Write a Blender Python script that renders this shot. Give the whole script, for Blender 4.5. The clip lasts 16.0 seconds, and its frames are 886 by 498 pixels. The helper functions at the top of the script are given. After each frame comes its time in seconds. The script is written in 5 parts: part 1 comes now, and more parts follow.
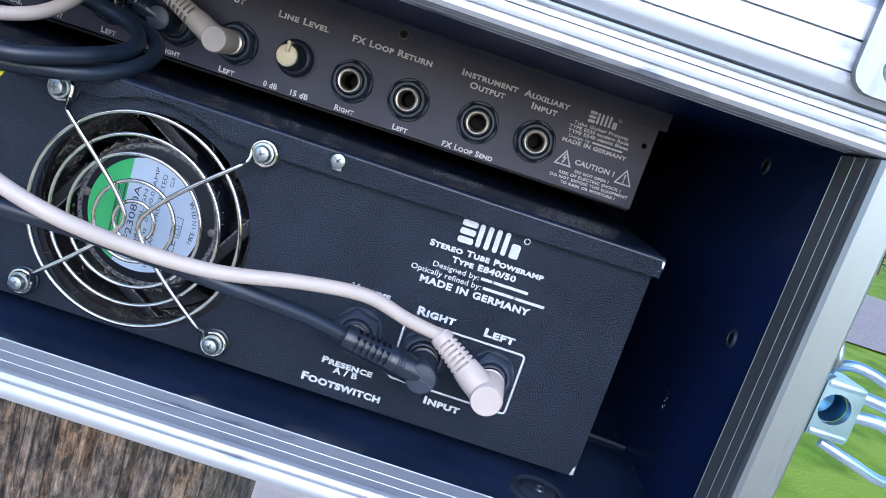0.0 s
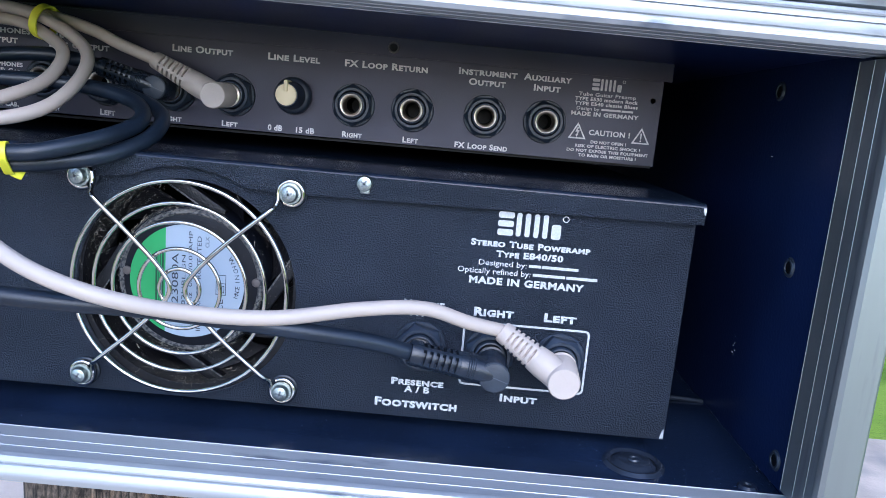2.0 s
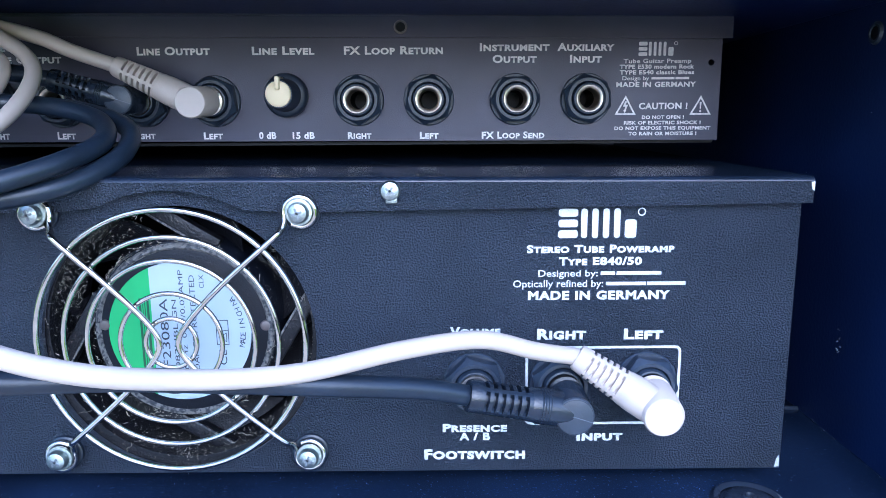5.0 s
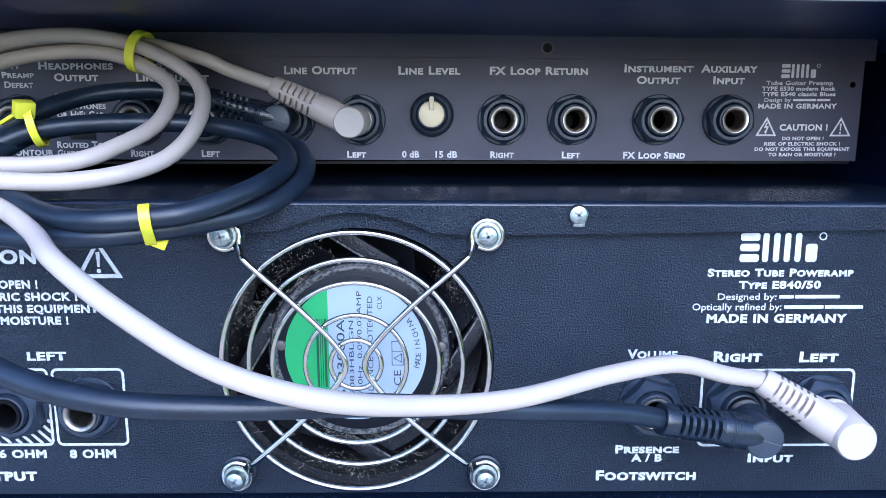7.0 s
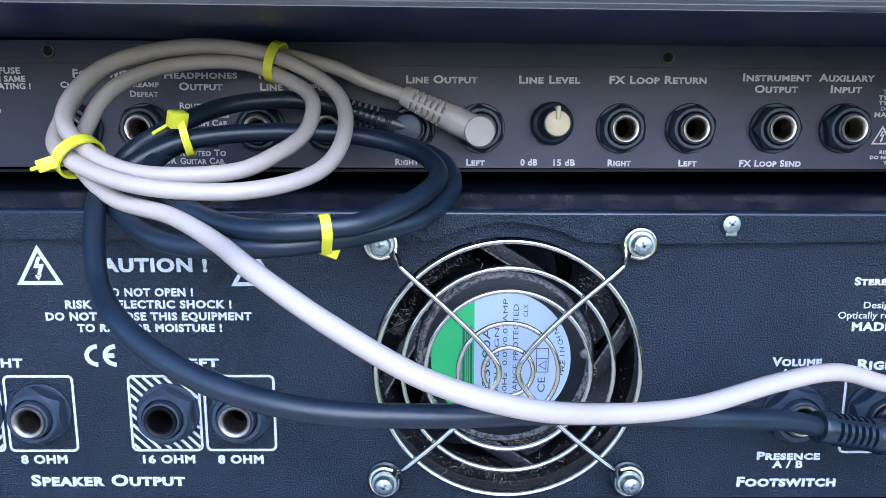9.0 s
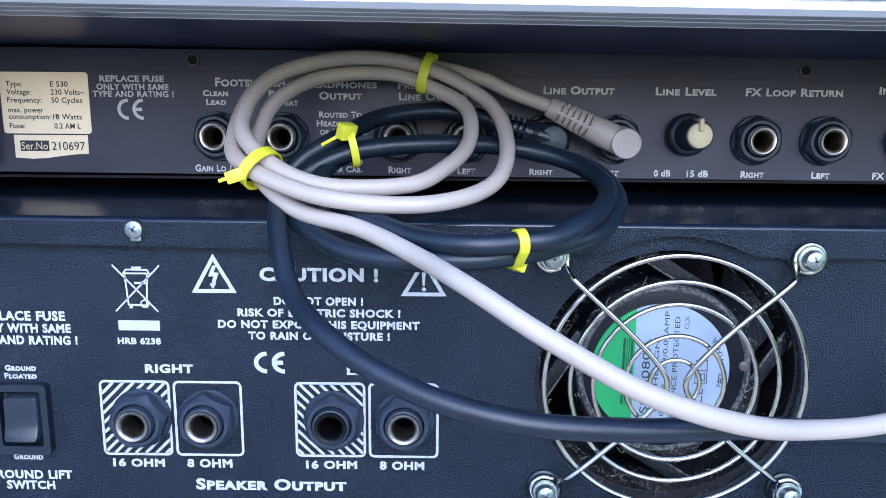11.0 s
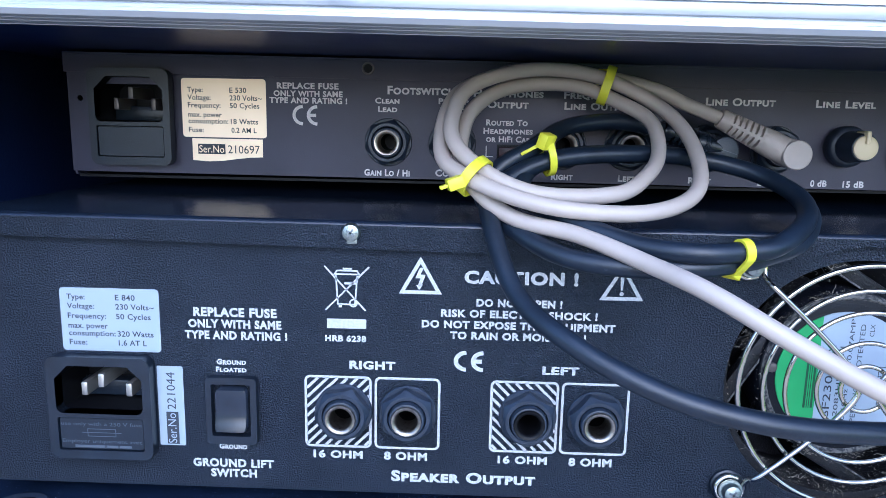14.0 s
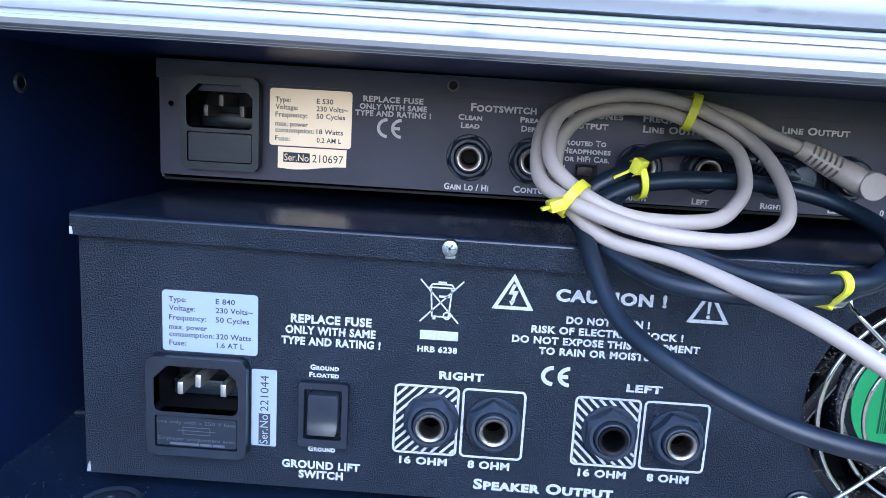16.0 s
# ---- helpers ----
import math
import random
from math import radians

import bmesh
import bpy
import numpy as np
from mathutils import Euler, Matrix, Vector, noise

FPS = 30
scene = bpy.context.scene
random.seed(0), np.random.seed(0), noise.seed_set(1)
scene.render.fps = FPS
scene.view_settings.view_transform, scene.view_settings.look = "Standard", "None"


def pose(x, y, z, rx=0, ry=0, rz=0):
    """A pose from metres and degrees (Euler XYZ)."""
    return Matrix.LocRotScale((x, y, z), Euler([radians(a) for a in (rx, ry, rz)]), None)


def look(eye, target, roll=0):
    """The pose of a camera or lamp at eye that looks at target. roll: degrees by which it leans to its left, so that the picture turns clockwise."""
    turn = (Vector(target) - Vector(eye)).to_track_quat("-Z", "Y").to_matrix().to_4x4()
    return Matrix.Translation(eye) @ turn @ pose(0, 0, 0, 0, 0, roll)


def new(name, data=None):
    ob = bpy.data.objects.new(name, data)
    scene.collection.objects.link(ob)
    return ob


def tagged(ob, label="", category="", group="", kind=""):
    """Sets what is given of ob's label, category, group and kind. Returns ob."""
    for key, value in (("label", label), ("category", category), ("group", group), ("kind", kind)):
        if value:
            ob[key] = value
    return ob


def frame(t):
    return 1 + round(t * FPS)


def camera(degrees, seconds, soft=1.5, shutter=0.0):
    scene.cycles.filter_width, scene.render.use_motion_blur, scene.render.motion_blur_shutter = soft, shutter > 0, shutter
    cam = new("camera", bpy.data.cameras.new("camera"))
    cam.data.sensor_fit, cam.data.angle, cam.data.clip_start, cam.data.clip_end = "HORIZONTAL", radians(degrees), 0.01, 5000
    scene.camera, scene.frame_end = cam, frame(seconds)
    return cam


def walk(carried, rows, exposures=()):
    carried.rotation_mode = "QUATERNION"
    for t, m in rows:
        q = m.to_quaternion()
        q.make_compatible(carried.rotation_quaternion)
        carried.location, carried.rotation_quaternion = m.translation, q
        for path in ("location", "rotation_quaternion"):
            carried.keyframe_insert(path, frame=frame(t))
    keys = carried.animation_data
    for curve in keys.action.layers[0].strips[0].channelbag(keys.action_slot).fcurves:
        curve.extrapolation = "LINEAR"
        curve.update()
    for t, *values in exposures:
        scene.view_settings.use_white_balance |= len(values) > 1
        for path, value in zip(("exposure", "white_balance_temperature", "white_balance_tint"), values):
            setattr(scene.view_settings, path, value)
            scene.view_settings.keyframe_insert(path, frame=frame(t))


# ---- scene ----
cam = camera(64.0, 16.0, soft=0.4)
PATH = [
    (0, (0.10102, -0.23904, 0.96973), (0.10440, 0.25174, 0.87422), 18.23),
    (0.5, (0.08875, -0.24264, 0.97114), (0.09202, 0.24845, 0.87722), 16.07),
    (1, (0.07855, -0.25059, 0.97495), (0.07950, 0.24056, 0.88128), 12.72),
    (1.5, (0.08356, -0.25245, 0.97284), (0.08184, 0.23876, 0.87950), 8.75),
    (2, (0.09069, -0.23972, 0.96580), (0.08585, 0.25169, 0.87362), 4.96),
    (2.5, (0.08995, -0.20647, 0.96701), (0.07667, 0.28585, 0.88075), 2.02),
    (3, (0.07563, -0.19862, 0.96072), (0.05911, 0.29371, 0.87507), 0.38),
    (3.2, (0.07792, -0.19852, 0.95972), (0.06400, 0.29411, 0.87530), 0.04),
    (5.3, (0.07142, -0.19271, 0.96020), (0.07439, 0.29899, 0.86956), -0.31),
    (5.5, (0.06679, -0.19252, 0.95874), (0.07046, 0.29932, 0.86888), -0.28),
    (6, (0.05415, -0.19308, 0.96284), (0.05789, 0.29898, 0.87421), -0.18),
    (6.5, (0.03880, -0.19549, 0.96360), (0.04220, 0.29703, 0.87746), -0.14),
    (7, (0.02211, -0.19351, 0.96553), (0.02611, 0.29884, 0.87845), -0.02),
    (7.5, (0.01045, -0.19358, 0.96579), (0.01343, 0.29898, 0.87991), -0.01),
    (8, (0.00241, -0.19467, 0.96691), (0.00482, 0.29802, 0.88177), -0.03),
    (8.5, (-0.01016, -0.19651, 0.96605), (-0.00787, 0.29612, 0.88053), -0.03),
    (9, (-0.01941, -0.19537, 0.96781), (-0.01734, 0.29722, 0.88210), -0.01),
    (9.5, (-0.03295, -0.19208, 0.96713), (-0.03157, 0.30026, 0.87992), 0.03),
    (10, (-0.04302, -0.19701, 0.97010), (-0.04167, 0.29531, 0.88282), 0.09),
    (10.2, (-0.04741, -0.19695, 0.97095), (-0.04786, 0.29536, 0.88355), 0.10),
    (12.5, (-0.09273, -0.20327, 0.97308), (-0.10068, 0.28886, 0.88508), 0.77),
    (13, (-0.10091, -0.20587, 0.97385), (-0.11157, 0.28625, 0.88603), 0.86),
    (13.5, (-0.10939, -0.20624, 0.97494), (-0.12132, 0.28568, 0.88621), 1.03),
    (14, (-0.11923, -0.20741, 0.97517), (-0.13359, 0.28439, 0.88614), 1.12),
    (14.5, (-0.12841, -0.20864, 0.97640), (-0.14456, 0.28293, 0.88637), 1.24),
    (15, (-0.13689, -0.20841, 0.97812), (-0.15407, 0.28328, 0.88898), 1.31),
    (15.5, (-0.14088, -0.21150, 0.98029), (-0.15733, 0.28016, 0.89084), 1.74),
    (16, (-0.14728, -0.21464, 0.98027), (-0.16378, 0.27711, 0.89132), 3.25),
]
# seconds, stops, white balance
EXPOSURES = [(0.0, 1.04, 4920), (2.0, 1.06, 4780), (3.0, 1.50, 4540), (5.5, 1.58, 4420), (7.5, 1.38, 4540), (9.0, 1.30, 4600), (12.5, 1.12, 4580), (16.0, 1.10, 4520)]
walk(cam, [(t, look(eye, target, roll)) for t, eye, target, roll in PATH], [(t, stops, kelvin, 15) for t, stops, kelvin in EXPOSURES])

# ---- world, sun ----
world = bpy.data.worlds.new("sky")
scene.world = world
world.use_nodes = True
wn = world.node_tree.nodes
sky = wn.new("ShaderNodeTexSky")
sky.sky_type, sky.sun_disc = "NISHITA", False
SUN_EL, SUN_AZ = radians(32), radians(172)
sky.sun_elevation, sky.sun_rotation = SUN_EL, SUN_AZ
sky.air_density, sky.dust_density = 1.1, 2.0
wn["Background"].inputs["Strength"].default_value = 0.15
world.node_tree.links.new(sky.outputs["Color"], wn["Background"].inputs["Color"])
sun = new("sun", bpy.data.lights.new("sun", "SUN"))
sun.data.energy, sun.data.angle, sun.data.color = 0.55, radians(60), (1.0, 0.95, 0.89)
sun_way = Vector((math.sin(SUN_AZ) * math.cos(SUN_EL), math.cos(SUN_AZ) * math.cos(SUN_EL), math.sin(SUN_EL)))
sun.matrix_world = look(sun_way * 20, (0, 0, 0))


# ---- materials ----
def material(name, colour, rough=0.5, metal=0.0, spec=0.5, vary=0.0, vary_scale=40.0, bump=0.0, bump_scale=900.0,
             rough_vary=0.0, stretch=(1, 1, 1), dirt_shade=None, dirt_shade_scale=30.0, dirt_shade_at=0.62, bump_dist=0.0004):
    m = bpy.data.materials.new(name)
    m.use_nodes = True
    n, l = m.node_tree.nodes, m.node_tree.links
    b = n["Principled BSDF"]
    b.inputs["Base Color"].default_value = (*colour, 1)
    b.inputs["Roughness"].default_value, b.inputs["Metallic"].default_value = rough, metal
    b.inputs["Specular IOR Level"].default_value = spec
    tc = n.new("ShaderNodeTexCoord")
    mp = n.new("ShaderNodeMapping")
    mp.inputs["Scale"].default_value = stretch
    l.new(tc.outputs["Object"], mp.inputs["Vector"])

    def noise_node(scale, detail=4.0):
        t = n.new("ShaderNodeTexNoise")
        t.inputs["Scale"].default_value, t.inputs["Detail"].default_value = scale, detail
        l.new(mp.outputs["Vector"], t.inputs["Vector"])
        return t
    colour_out = None
    if vary:
        t = noise_node(vary_scale)
        r = n.new("ShaderNodeValToRGB")
        r.color_ramp.elements[0].position, r.color_ramp.elements[1].position = 0.3, 0.7
        r.color_ramp.elements[0].color = (*[max(0, c * (1 - vary)) for c in colour], 1)
        r.color_ramp.elements[1].color = (*[min(1, c * (1 + vary)) for c in colour], 1)
        l.new(t.outputs["Fac"], r.inputs["Fac"])
        colour_out = r.outputs["Color"]
    # patches of a second colour: real dirt, and painted shade for powder and alu
    if dirt_shade:
        t = noise_node(dirt_shade_scale, 8.0)
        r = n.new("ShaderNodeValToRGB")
        r.color_ramp.elements[0].position, r.color_ramp.elements[1].position = dirt_shade_at, min(1, dirt_shade_at + 0.12)
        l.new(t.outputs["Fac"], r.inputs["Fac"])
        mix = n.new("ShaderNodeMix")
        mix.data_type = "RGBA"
        mix.inputs["A"].default_value, mix.inputs["B"].default_value = (*colour, 1), (*dirt_shade, 1)
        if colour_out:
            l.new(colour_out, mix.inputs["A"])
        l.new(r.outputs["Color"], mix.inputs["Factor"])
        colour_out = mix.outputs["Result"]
    if colour_out:
        l.new(colour_out, b.inputs["Base Color"])
    if rough_vary:
        t = noise_node(vary_scale * 1.7, 6.0)
        r = n.new("ShaderNodeMapRange")
        r.inputs["To Min"].default_value, r.inputs["To Max"].default_value = max(0.02, rough - rough_vary), min(1, rough + rough_vary)
        l.new(t.outputs["Fac"], r.inputs["Value"])
        l.new(r.outputs["Result"], b.inputs["Roughness"])
    if bump:
        t = noise_node(bump_scale, 2.0)
        u = n.new("ShaderNodeBump")
        u.inputs["Strength"].default_value, u.inputs["Distance"].default_value = bump, bump_dist
        l.new(t.outputs["Fac"], u.inputs["Height"])
        l.new(u.outputs["Normal"], b.inputs["Normal"])
    return m


M = {
    "floor_laminate": material("dusty black floor laminate", (0.011, 0.019, 0.044), 0.20, vary=0.35, vary_scale=30, bump=0.2, bump_scale=600, rough_vary=0.08, dirt_shade=(0.050, 0.062, 0.085), dirt_shade_scale=1100, dirt_shade_at=0.62),
    # powder: darker mottle in the colour stands in for shade in the grain's pits
    "powder": material("textured black powder coat", (0.086, 0.103, 0.140), 0.36, spec=1.0, vary=0.2, vary_scale=45, bump=1.0, bump_scale=1900, bump_dist=0.017, rough_vary=0.06, dirt_shade=(0.048, 0.062, 0.090), dirt_shade_scale=2300, dirt_shade_at=0.49),
    "satin": material("satin black steel", (0.037, 0.035, 0.059), 0.42, 0.15, vary=0.2, vary_scale=30, bump=0.12, bump_scale=2500, rough_vary=0.06),
    "cover": material("black amplifier cover", (0.010, 0.015, 0.028), 0.20, vary=0.3, vary_scale=50, bump=0.15, bump_scale=1800, rough_vary=0.05, dirt_shade=(0.05, 0.06, 0.075), dirt_shade_scale=700, dirt_shade_at=0.76),
    # laminate is black; the navy tint paints the blue cast of its dark inside
    "laminate": material("black laminate", (0.011, 0.019, 0.066), 0.32, spec=0.28, vary=0.18, vary_scale=25, bump=0.2, bump_scale=700, rough_vary=0.05, dirt_shade=(0.045, 0.055, 0.085), dirt_shade_scale=260, dirt_shade_at=0.74),
    # alu: dark smudges in the colour stand in for the shading of dents
    "alu": material("worn aluminium", (0.50, 0.52, 0.54), 0.50, 0.55, vary=0.10, vary_scale=14, bump=0.12, bump_scale=500, rough_vary=0.10, stretch=(0.35, 1, 1), dirt_shade=(0.10, 0.12, 0.17), dirt_shade_scale=70, dirt_shade_at=0.605),
    # same aluminium, darkened in the colour so the uprights look less lit
    "alu_side": material("worn aluminium, darkened copy", (0.30, 0.32, 0.315), 0.42, 0.8, vary=0.18, vary_scale=40, bump=0.08, bump_scale=500, rough_vary=0.10, stretch=(1, 1, 0.12), dirt_shade=(0.26, 0.27, 0.28), dirt_shade_scale=160, dirt_shade_at=0.58),
    "hub": material("dusty navy-black fan hub", (0.004, 0.005, 0.009), 0.42, spec=0.25, vary=0.3, vary_scale=200, bump=0.3, bump_scale=1500, dirt_shade=(0.06, 0.056, 0.05), dirt_shade_scale=1500, dirt_shade_at=0.68),
    "plug_cap": material("dusty black plug cap", (0.030, 0.038, 0.052), 0.42, vary=0.15, vary_scale=300, bump=0.2, bump_scale=1800),
    "lid_laminate": material("scuffed black lid laminate", (0.016, 0.019, 0.028), 0.35, vary=0.25, vary_scale=25, bump=0.25, bump_scale=700, rough_vary=0.08, dirt_shade=(0.05, 0.055, 0.065), dirt_shade_scale=120, dirt_shade_at=0.68),
    "nickel_dull": material("dulled nickel ferrule", (0.34, 0.31, 0.27), 0.36, 1.0, vary=0.25, vary_scale=700, dirt_shade=(0.08, 0.07, 0.06), dirt_shade_scale=900, dirt_shade_at=0.62),
    "gloss": material("glossy black plastic", (0.022, 0.028, 0.042), 0.20, vary=0.15, vary_scale=90, rough_vary=0.05),
    # near-black for real black plastic, and painted shade in cavities, bores and gaps
    "dark": material("black plastic and void shade", (0.003, 0.003, 0.004), 0.5, spec=0.25),
    "chrome": material("chromed wire", (0.64, 0.60, 0.53), 0.10, 1.0, vary=0.12, vary_scale=300, rough_vary=0.06),
    "zinc": material("zinc-plated steel", (0.36, 0.40, 0.385), 0.40, 1.0, vary=0.22, vary_scale=700, bump=0.25, bump_scale=1800, rough_vary=0.12),
    "blue_zinc": material("bluish passivated zinc", (0.50, 0.66, 0.78), 0.30, 0.85, vary=0.25, vary_scale=60, rough_vary=0.08),
    "print": material("white screen print", (0.49, 0.505, 0.51), 0.55, vary=0.12, vary_scale=1500, dirt_shade=(0.25, 0.27, 0.30), dirt_shade_scale=2500, dirt_shade_at=0.66),
    "print_grey": material("pale grey screen print", (0.72, 0.69, 0.68), 0.55, vary=0.15, vary_scale=900),
    "white_cable": material("white cable sheath", (0.465, 0.40, 0.345), 0.40, vary=0.04, vary_scale=60, bump=0.1, bump_scale=600, dirt_shade=(0.40, 0.33, 0.27), dirt_shade_scale=90, dirt_shade_at=0.72),
    "white_plug": material("white moulded plug", (0.465, 0.40, 0.35), 0.45, vary=0.05, vary_scale=120, bump=0.15, bump_scale=1200, dirt_shade=(0.40, 0.34, 0.29), dirt_shade_scale=200, dirt_shade_at=0.74),
    "black_cable": material("black rubber cable sheath", (0.010, 0.016, 0.028), 0.38, vary=0.25, vary_scale=90, bump=0.15, bump_scale=900, dirt_shade=(0.05, 0.06, 0.078), dirt_shade_scale=300, dirt_shade_at=0.72),
    "black_plug": material("black moulded plug", (0.012, 0.017, 0.027), 0.27, vary=0.2, vary_scale=200, bump=0.2, bump_scale=1500, dirt_shade=(0.06, 0.07, 0.08), dirt_shade_scale=500, dirt_shade_at=0.72),
    "nut": material("black nylon nut", (0.022, 0.031, 0.050), 0.40, vary=0.2, vary_scale=250, bump=0.15, bump_scale=1600, rough_vary=0.08, dirt_shade=(0.07, 0.08, 0.10), dirt_shade_scale=900, dirt_shade_at=0.70),
    "knob": material("black knob plastic", (0.020, 0.026, 0.042), 0.42, vary=0.15, vary_scale=250),
    "green_ink": material("dark green printing ink", (0.012, 0.075, 0.030), 0.5),
    "plastic": material("black plastic", (0.011, 0.016, 0.026), 0.32, vary=0.2, vary_scale=150, bump=0.12, bump_scale=1400, dirt_shade=(0.055, 0.063, 0.075), dirt_shade_scale=400, dirt_shade_at=0.72),
    "tie": material("yellow nylon", (0.82, 0.80, 0.02), 0.4, vary=0.06, vary_scale=200),
    "sticker": material("silver-white sticker", (0.34, 0.395, 0.455), 0.42, vary=0.03, vary_scale=60),
    "sticker_gold": material("champagne sticker", (0.84, 0.68, 0.49), 0.38, 0.7, vary=0.05, vary_scale=60),
    "ink": material("dark printing ink", (0.032, 0.038, 0.05), 0.6),
    "fan_label": material("pale blue fan label", (0.35, 0.415, 0.50), 0.45, vary=0.03, vary_scale=90),
    "green": material("green fan label ink", (0.055, 0.34, 0.095), 0.45, vary=0.05, vary_scale=90),
    "fan": material("dusty black fan plastic", (0.006, 0.006, 0.008), 0.42, spec=0.35, vary=0.4, vary_scale=250, bump=0.8, bump_scale=1500, dirt_shade=(0.085, 0.072, 0.058), dirt_shade_scale=800, dirt_shade_at=0.62),
    "fan_dust": material("dust film on a plastic edge", (0.13, 0.125, 0.115), 0.8, vary=0.3, vary_scale=400, bump=0.6, bump_scale=2500, dirt_shade=(0.03, 0.032, 0.036), dirt_shade_scale=900, dirt_shade_at=0.46),
    "dust": material("grey-brown lint", (0.24, 0.215, 0.17), 0.95, vary=0.3, vary_scale=500),
    "cream": material("ivory plastic", (0.88, 0.73, 0.46), 0.4),
    "nickel": material("nickel-plated ferrule", (0.70, 0.61, 0.50), 0.34, 1.0, vary=0.1, vary_scale=400),
    "pin": material("dull inlet blade", (0.50, 0.48, 0.44), 0.38, 0.85),
    # blade metal darkened: shade inside the preamp inlet put into the colour
    "pin_dark": material("darkened blade and fitting metal", (0.16, 0.14, 0.13), 0.45, 0.7),
    "red": material("dark red plastic", (0.035, 0.008, 0.012), 0.4),
    "bare": material("chipped bare metal", (0.60, 0.62, 0.65), 0.4, 0.6),
}


def wood_material():
    m = bpy.data.materials.new("weathered wood")
    m.use_nodes = True
    n, l = m.node_tree.nodes, m.node_tree.links
    b = n["Principled BSDF"]
    b.inputs["Roughness"].default_value = 0.85
    tc = n.new("ShaderNodeTexCoord")

    def layer(stretch, scale, detail, rough):
        mp, t = n.new("ShaderNodeMapping"), n.new("ShaderNodeTexNoise")
        mp.inputs["Scale"].default_value = (1, 1, stretch)
        t.inputs["Scale"].default_value, t.inputs["Detail"].default_value, t.inputs["Roughness"].default_value = scale, detail, rough
        l.new(tc.outputs["Object"], mp.inputs["Vector"])
        l.new(mp.outputs["Vector"], t.inputs["Vector"])
        return t
    fibre, flake, patch = layer(0.10, 330, 8, 0.65), layer(0.45, 170, 14, 0.8), layer(0.35, 50, 8, 0.7)
    grain = n.new("ShaderNodeMix")
    grain.inputs["Factor"].default_value = 0.7
    l.new(fibre.outputs["Fac"], grain.inputs["A"])
    l.new(flake.outputs["Fac"], grain.inputs["B"])
    ramp = n.new("ShaderNodeValToRGB")
    e = ramp.color_ramp.elements
    e[0].position, e[0].color = 0.43, (0.035, 0.030, 0.027, 1)
    e[1].position, e[1].color = 0.60, (0.44, 0.36, 0.28, 1)
    e.new(0.5).color = (0.19, 0.16, 0.13, 1)
    l.new(grain.outputs["Result"], ramp.inputs["Fac"])
    tint = n.new("ShaderNodeValToRGB")
    t = tint.color_ramp.elements
    t[0].position, t[0].color = 0.36, (0.30, 0.30, 0.31, 1)
    t[1].position, t[1].color = 0.64, (1.0, 0.76, 0.50, 1)
    t.new(0.5).color = (0.78, 0.74, 0.70, 1)
    l.new(patch.outputs["Fac"], tint.inputs["Fac"])
    mix = n.new("ShaderNodeMix")
    mix.data_type, mix.blend_type = "RGBA", "MULTIPLY"
    mix.inputs["Factor"].default_value = 1
    l.new(ramp.outputs["Color"], mix.inputs["A"])
    l.new(tint.outputs["Color"], mix.inputs["B"])
    # long drying cracks along the grain, and fine fibres
    split, fine = layer(0.03, 38, 2, 0.45), layer(0.16, 800, 4, 0.6)
    off, gap, hair = n.new("ShaderNodeMath"), n.new("ShaderNodeMath"), n.new("ShaderNodeMapRange")
    off.operation, gap.operation = "SUBTRACT", "ABSOLUTE"
    off.inputs[1].default_value = 0.5
    l.new(split.outputs["Fac"], off.inputs[0])
    l.new(off.outputs["Value"], gap.inputs[0])
    hair.inputs["From Max"].default_value, hair.inputs["To Min"].default_value = 0.012, 0.03
    l.new(gap.outputs["Value"], hair.inputs["Value"])
    thread = n.new("ShaderNodeMapRange")
    thread.inputs["From Min"].default_value, thread.inputs["From Max"].default_value = 0.35, 0.65
    thread.inputs["To Min"].default_value, thread.inputs["To Max"].default_value = 0.45, 1.35
    l.new(fine.outputs["Fac"], thread.inputs["Value"])
    both = n.new("ShaderNodeMath")
    both.operation = "MULTIPLY"
    l.new(hair.outputs["Result"], both.inputs[0])
    l.new(thread.outputs["Result"], both.inputs[1])
    cut = n.new("ShaderNodeMix")
    cut.data_type, cut.blend_type = "RGBA", "MULTIPLY"
    cut.inputs["Factor"].default_value = 1
    l.new(mix.outputs["Result"], cut.inputs["A"])
    l.new(both.outputs["Value"], cut.inputs["B"])
    l.new(cut.outputs["Result"], b.inputs["Base Color"])
    u = n.new("ShaderNodeBump")
    u.inputs["Strength"].default_value, u.inputs["Distance"].default_value = 0.9, 0.003
    l.new(grain.outputs["Result"], u.inputs["Height"])
    l.new(u.outputs["Normal"], b.inputs["Normal"])
    return m


M["wood"] = wood_material()
M["grass"] = material("mown grass", (0.17, 0.27, 0.012), 0.9, spec=0.2, vary=0.30, vary_scale=5, bump=0.4, bump_scale=60, bump_dist=0.03, dirt_shade=(0.27, 0.36, 0.03), dirt_shade_scale=2.2, dirt_shade_at=0.46)
M["gravel"] = material("pale gravel path", (0.40, 0.33, 0.27), 0.95, vary=0.25, vary_scale=30, bump=1.0, bump_scale=120, bump_dist=0.01)
# warmer and brighter than grey paving, so that it bounces light into the case
M["paving"] = material("worn paving warmed for bounce", (0.60, 0.46, 0.33), 0.9, vary=0.2, vary_scale=8, bump=0.6, bump_scale=90, bump_dist=0.004, dirt_shade=(0.40, 0.32, 0.24), dirt_shade_scale=3, dirt_shade_at=0.55)
M["leaf"] = material("hedge leaf", (0.06, 0.10, 0.03), 0.7, vary=0.5, vary_scale=3)
M["bark"] = material("hedge stem", (0.10, 0.07, 0.05), 0.9, vary=0.3, vary_scale=20)


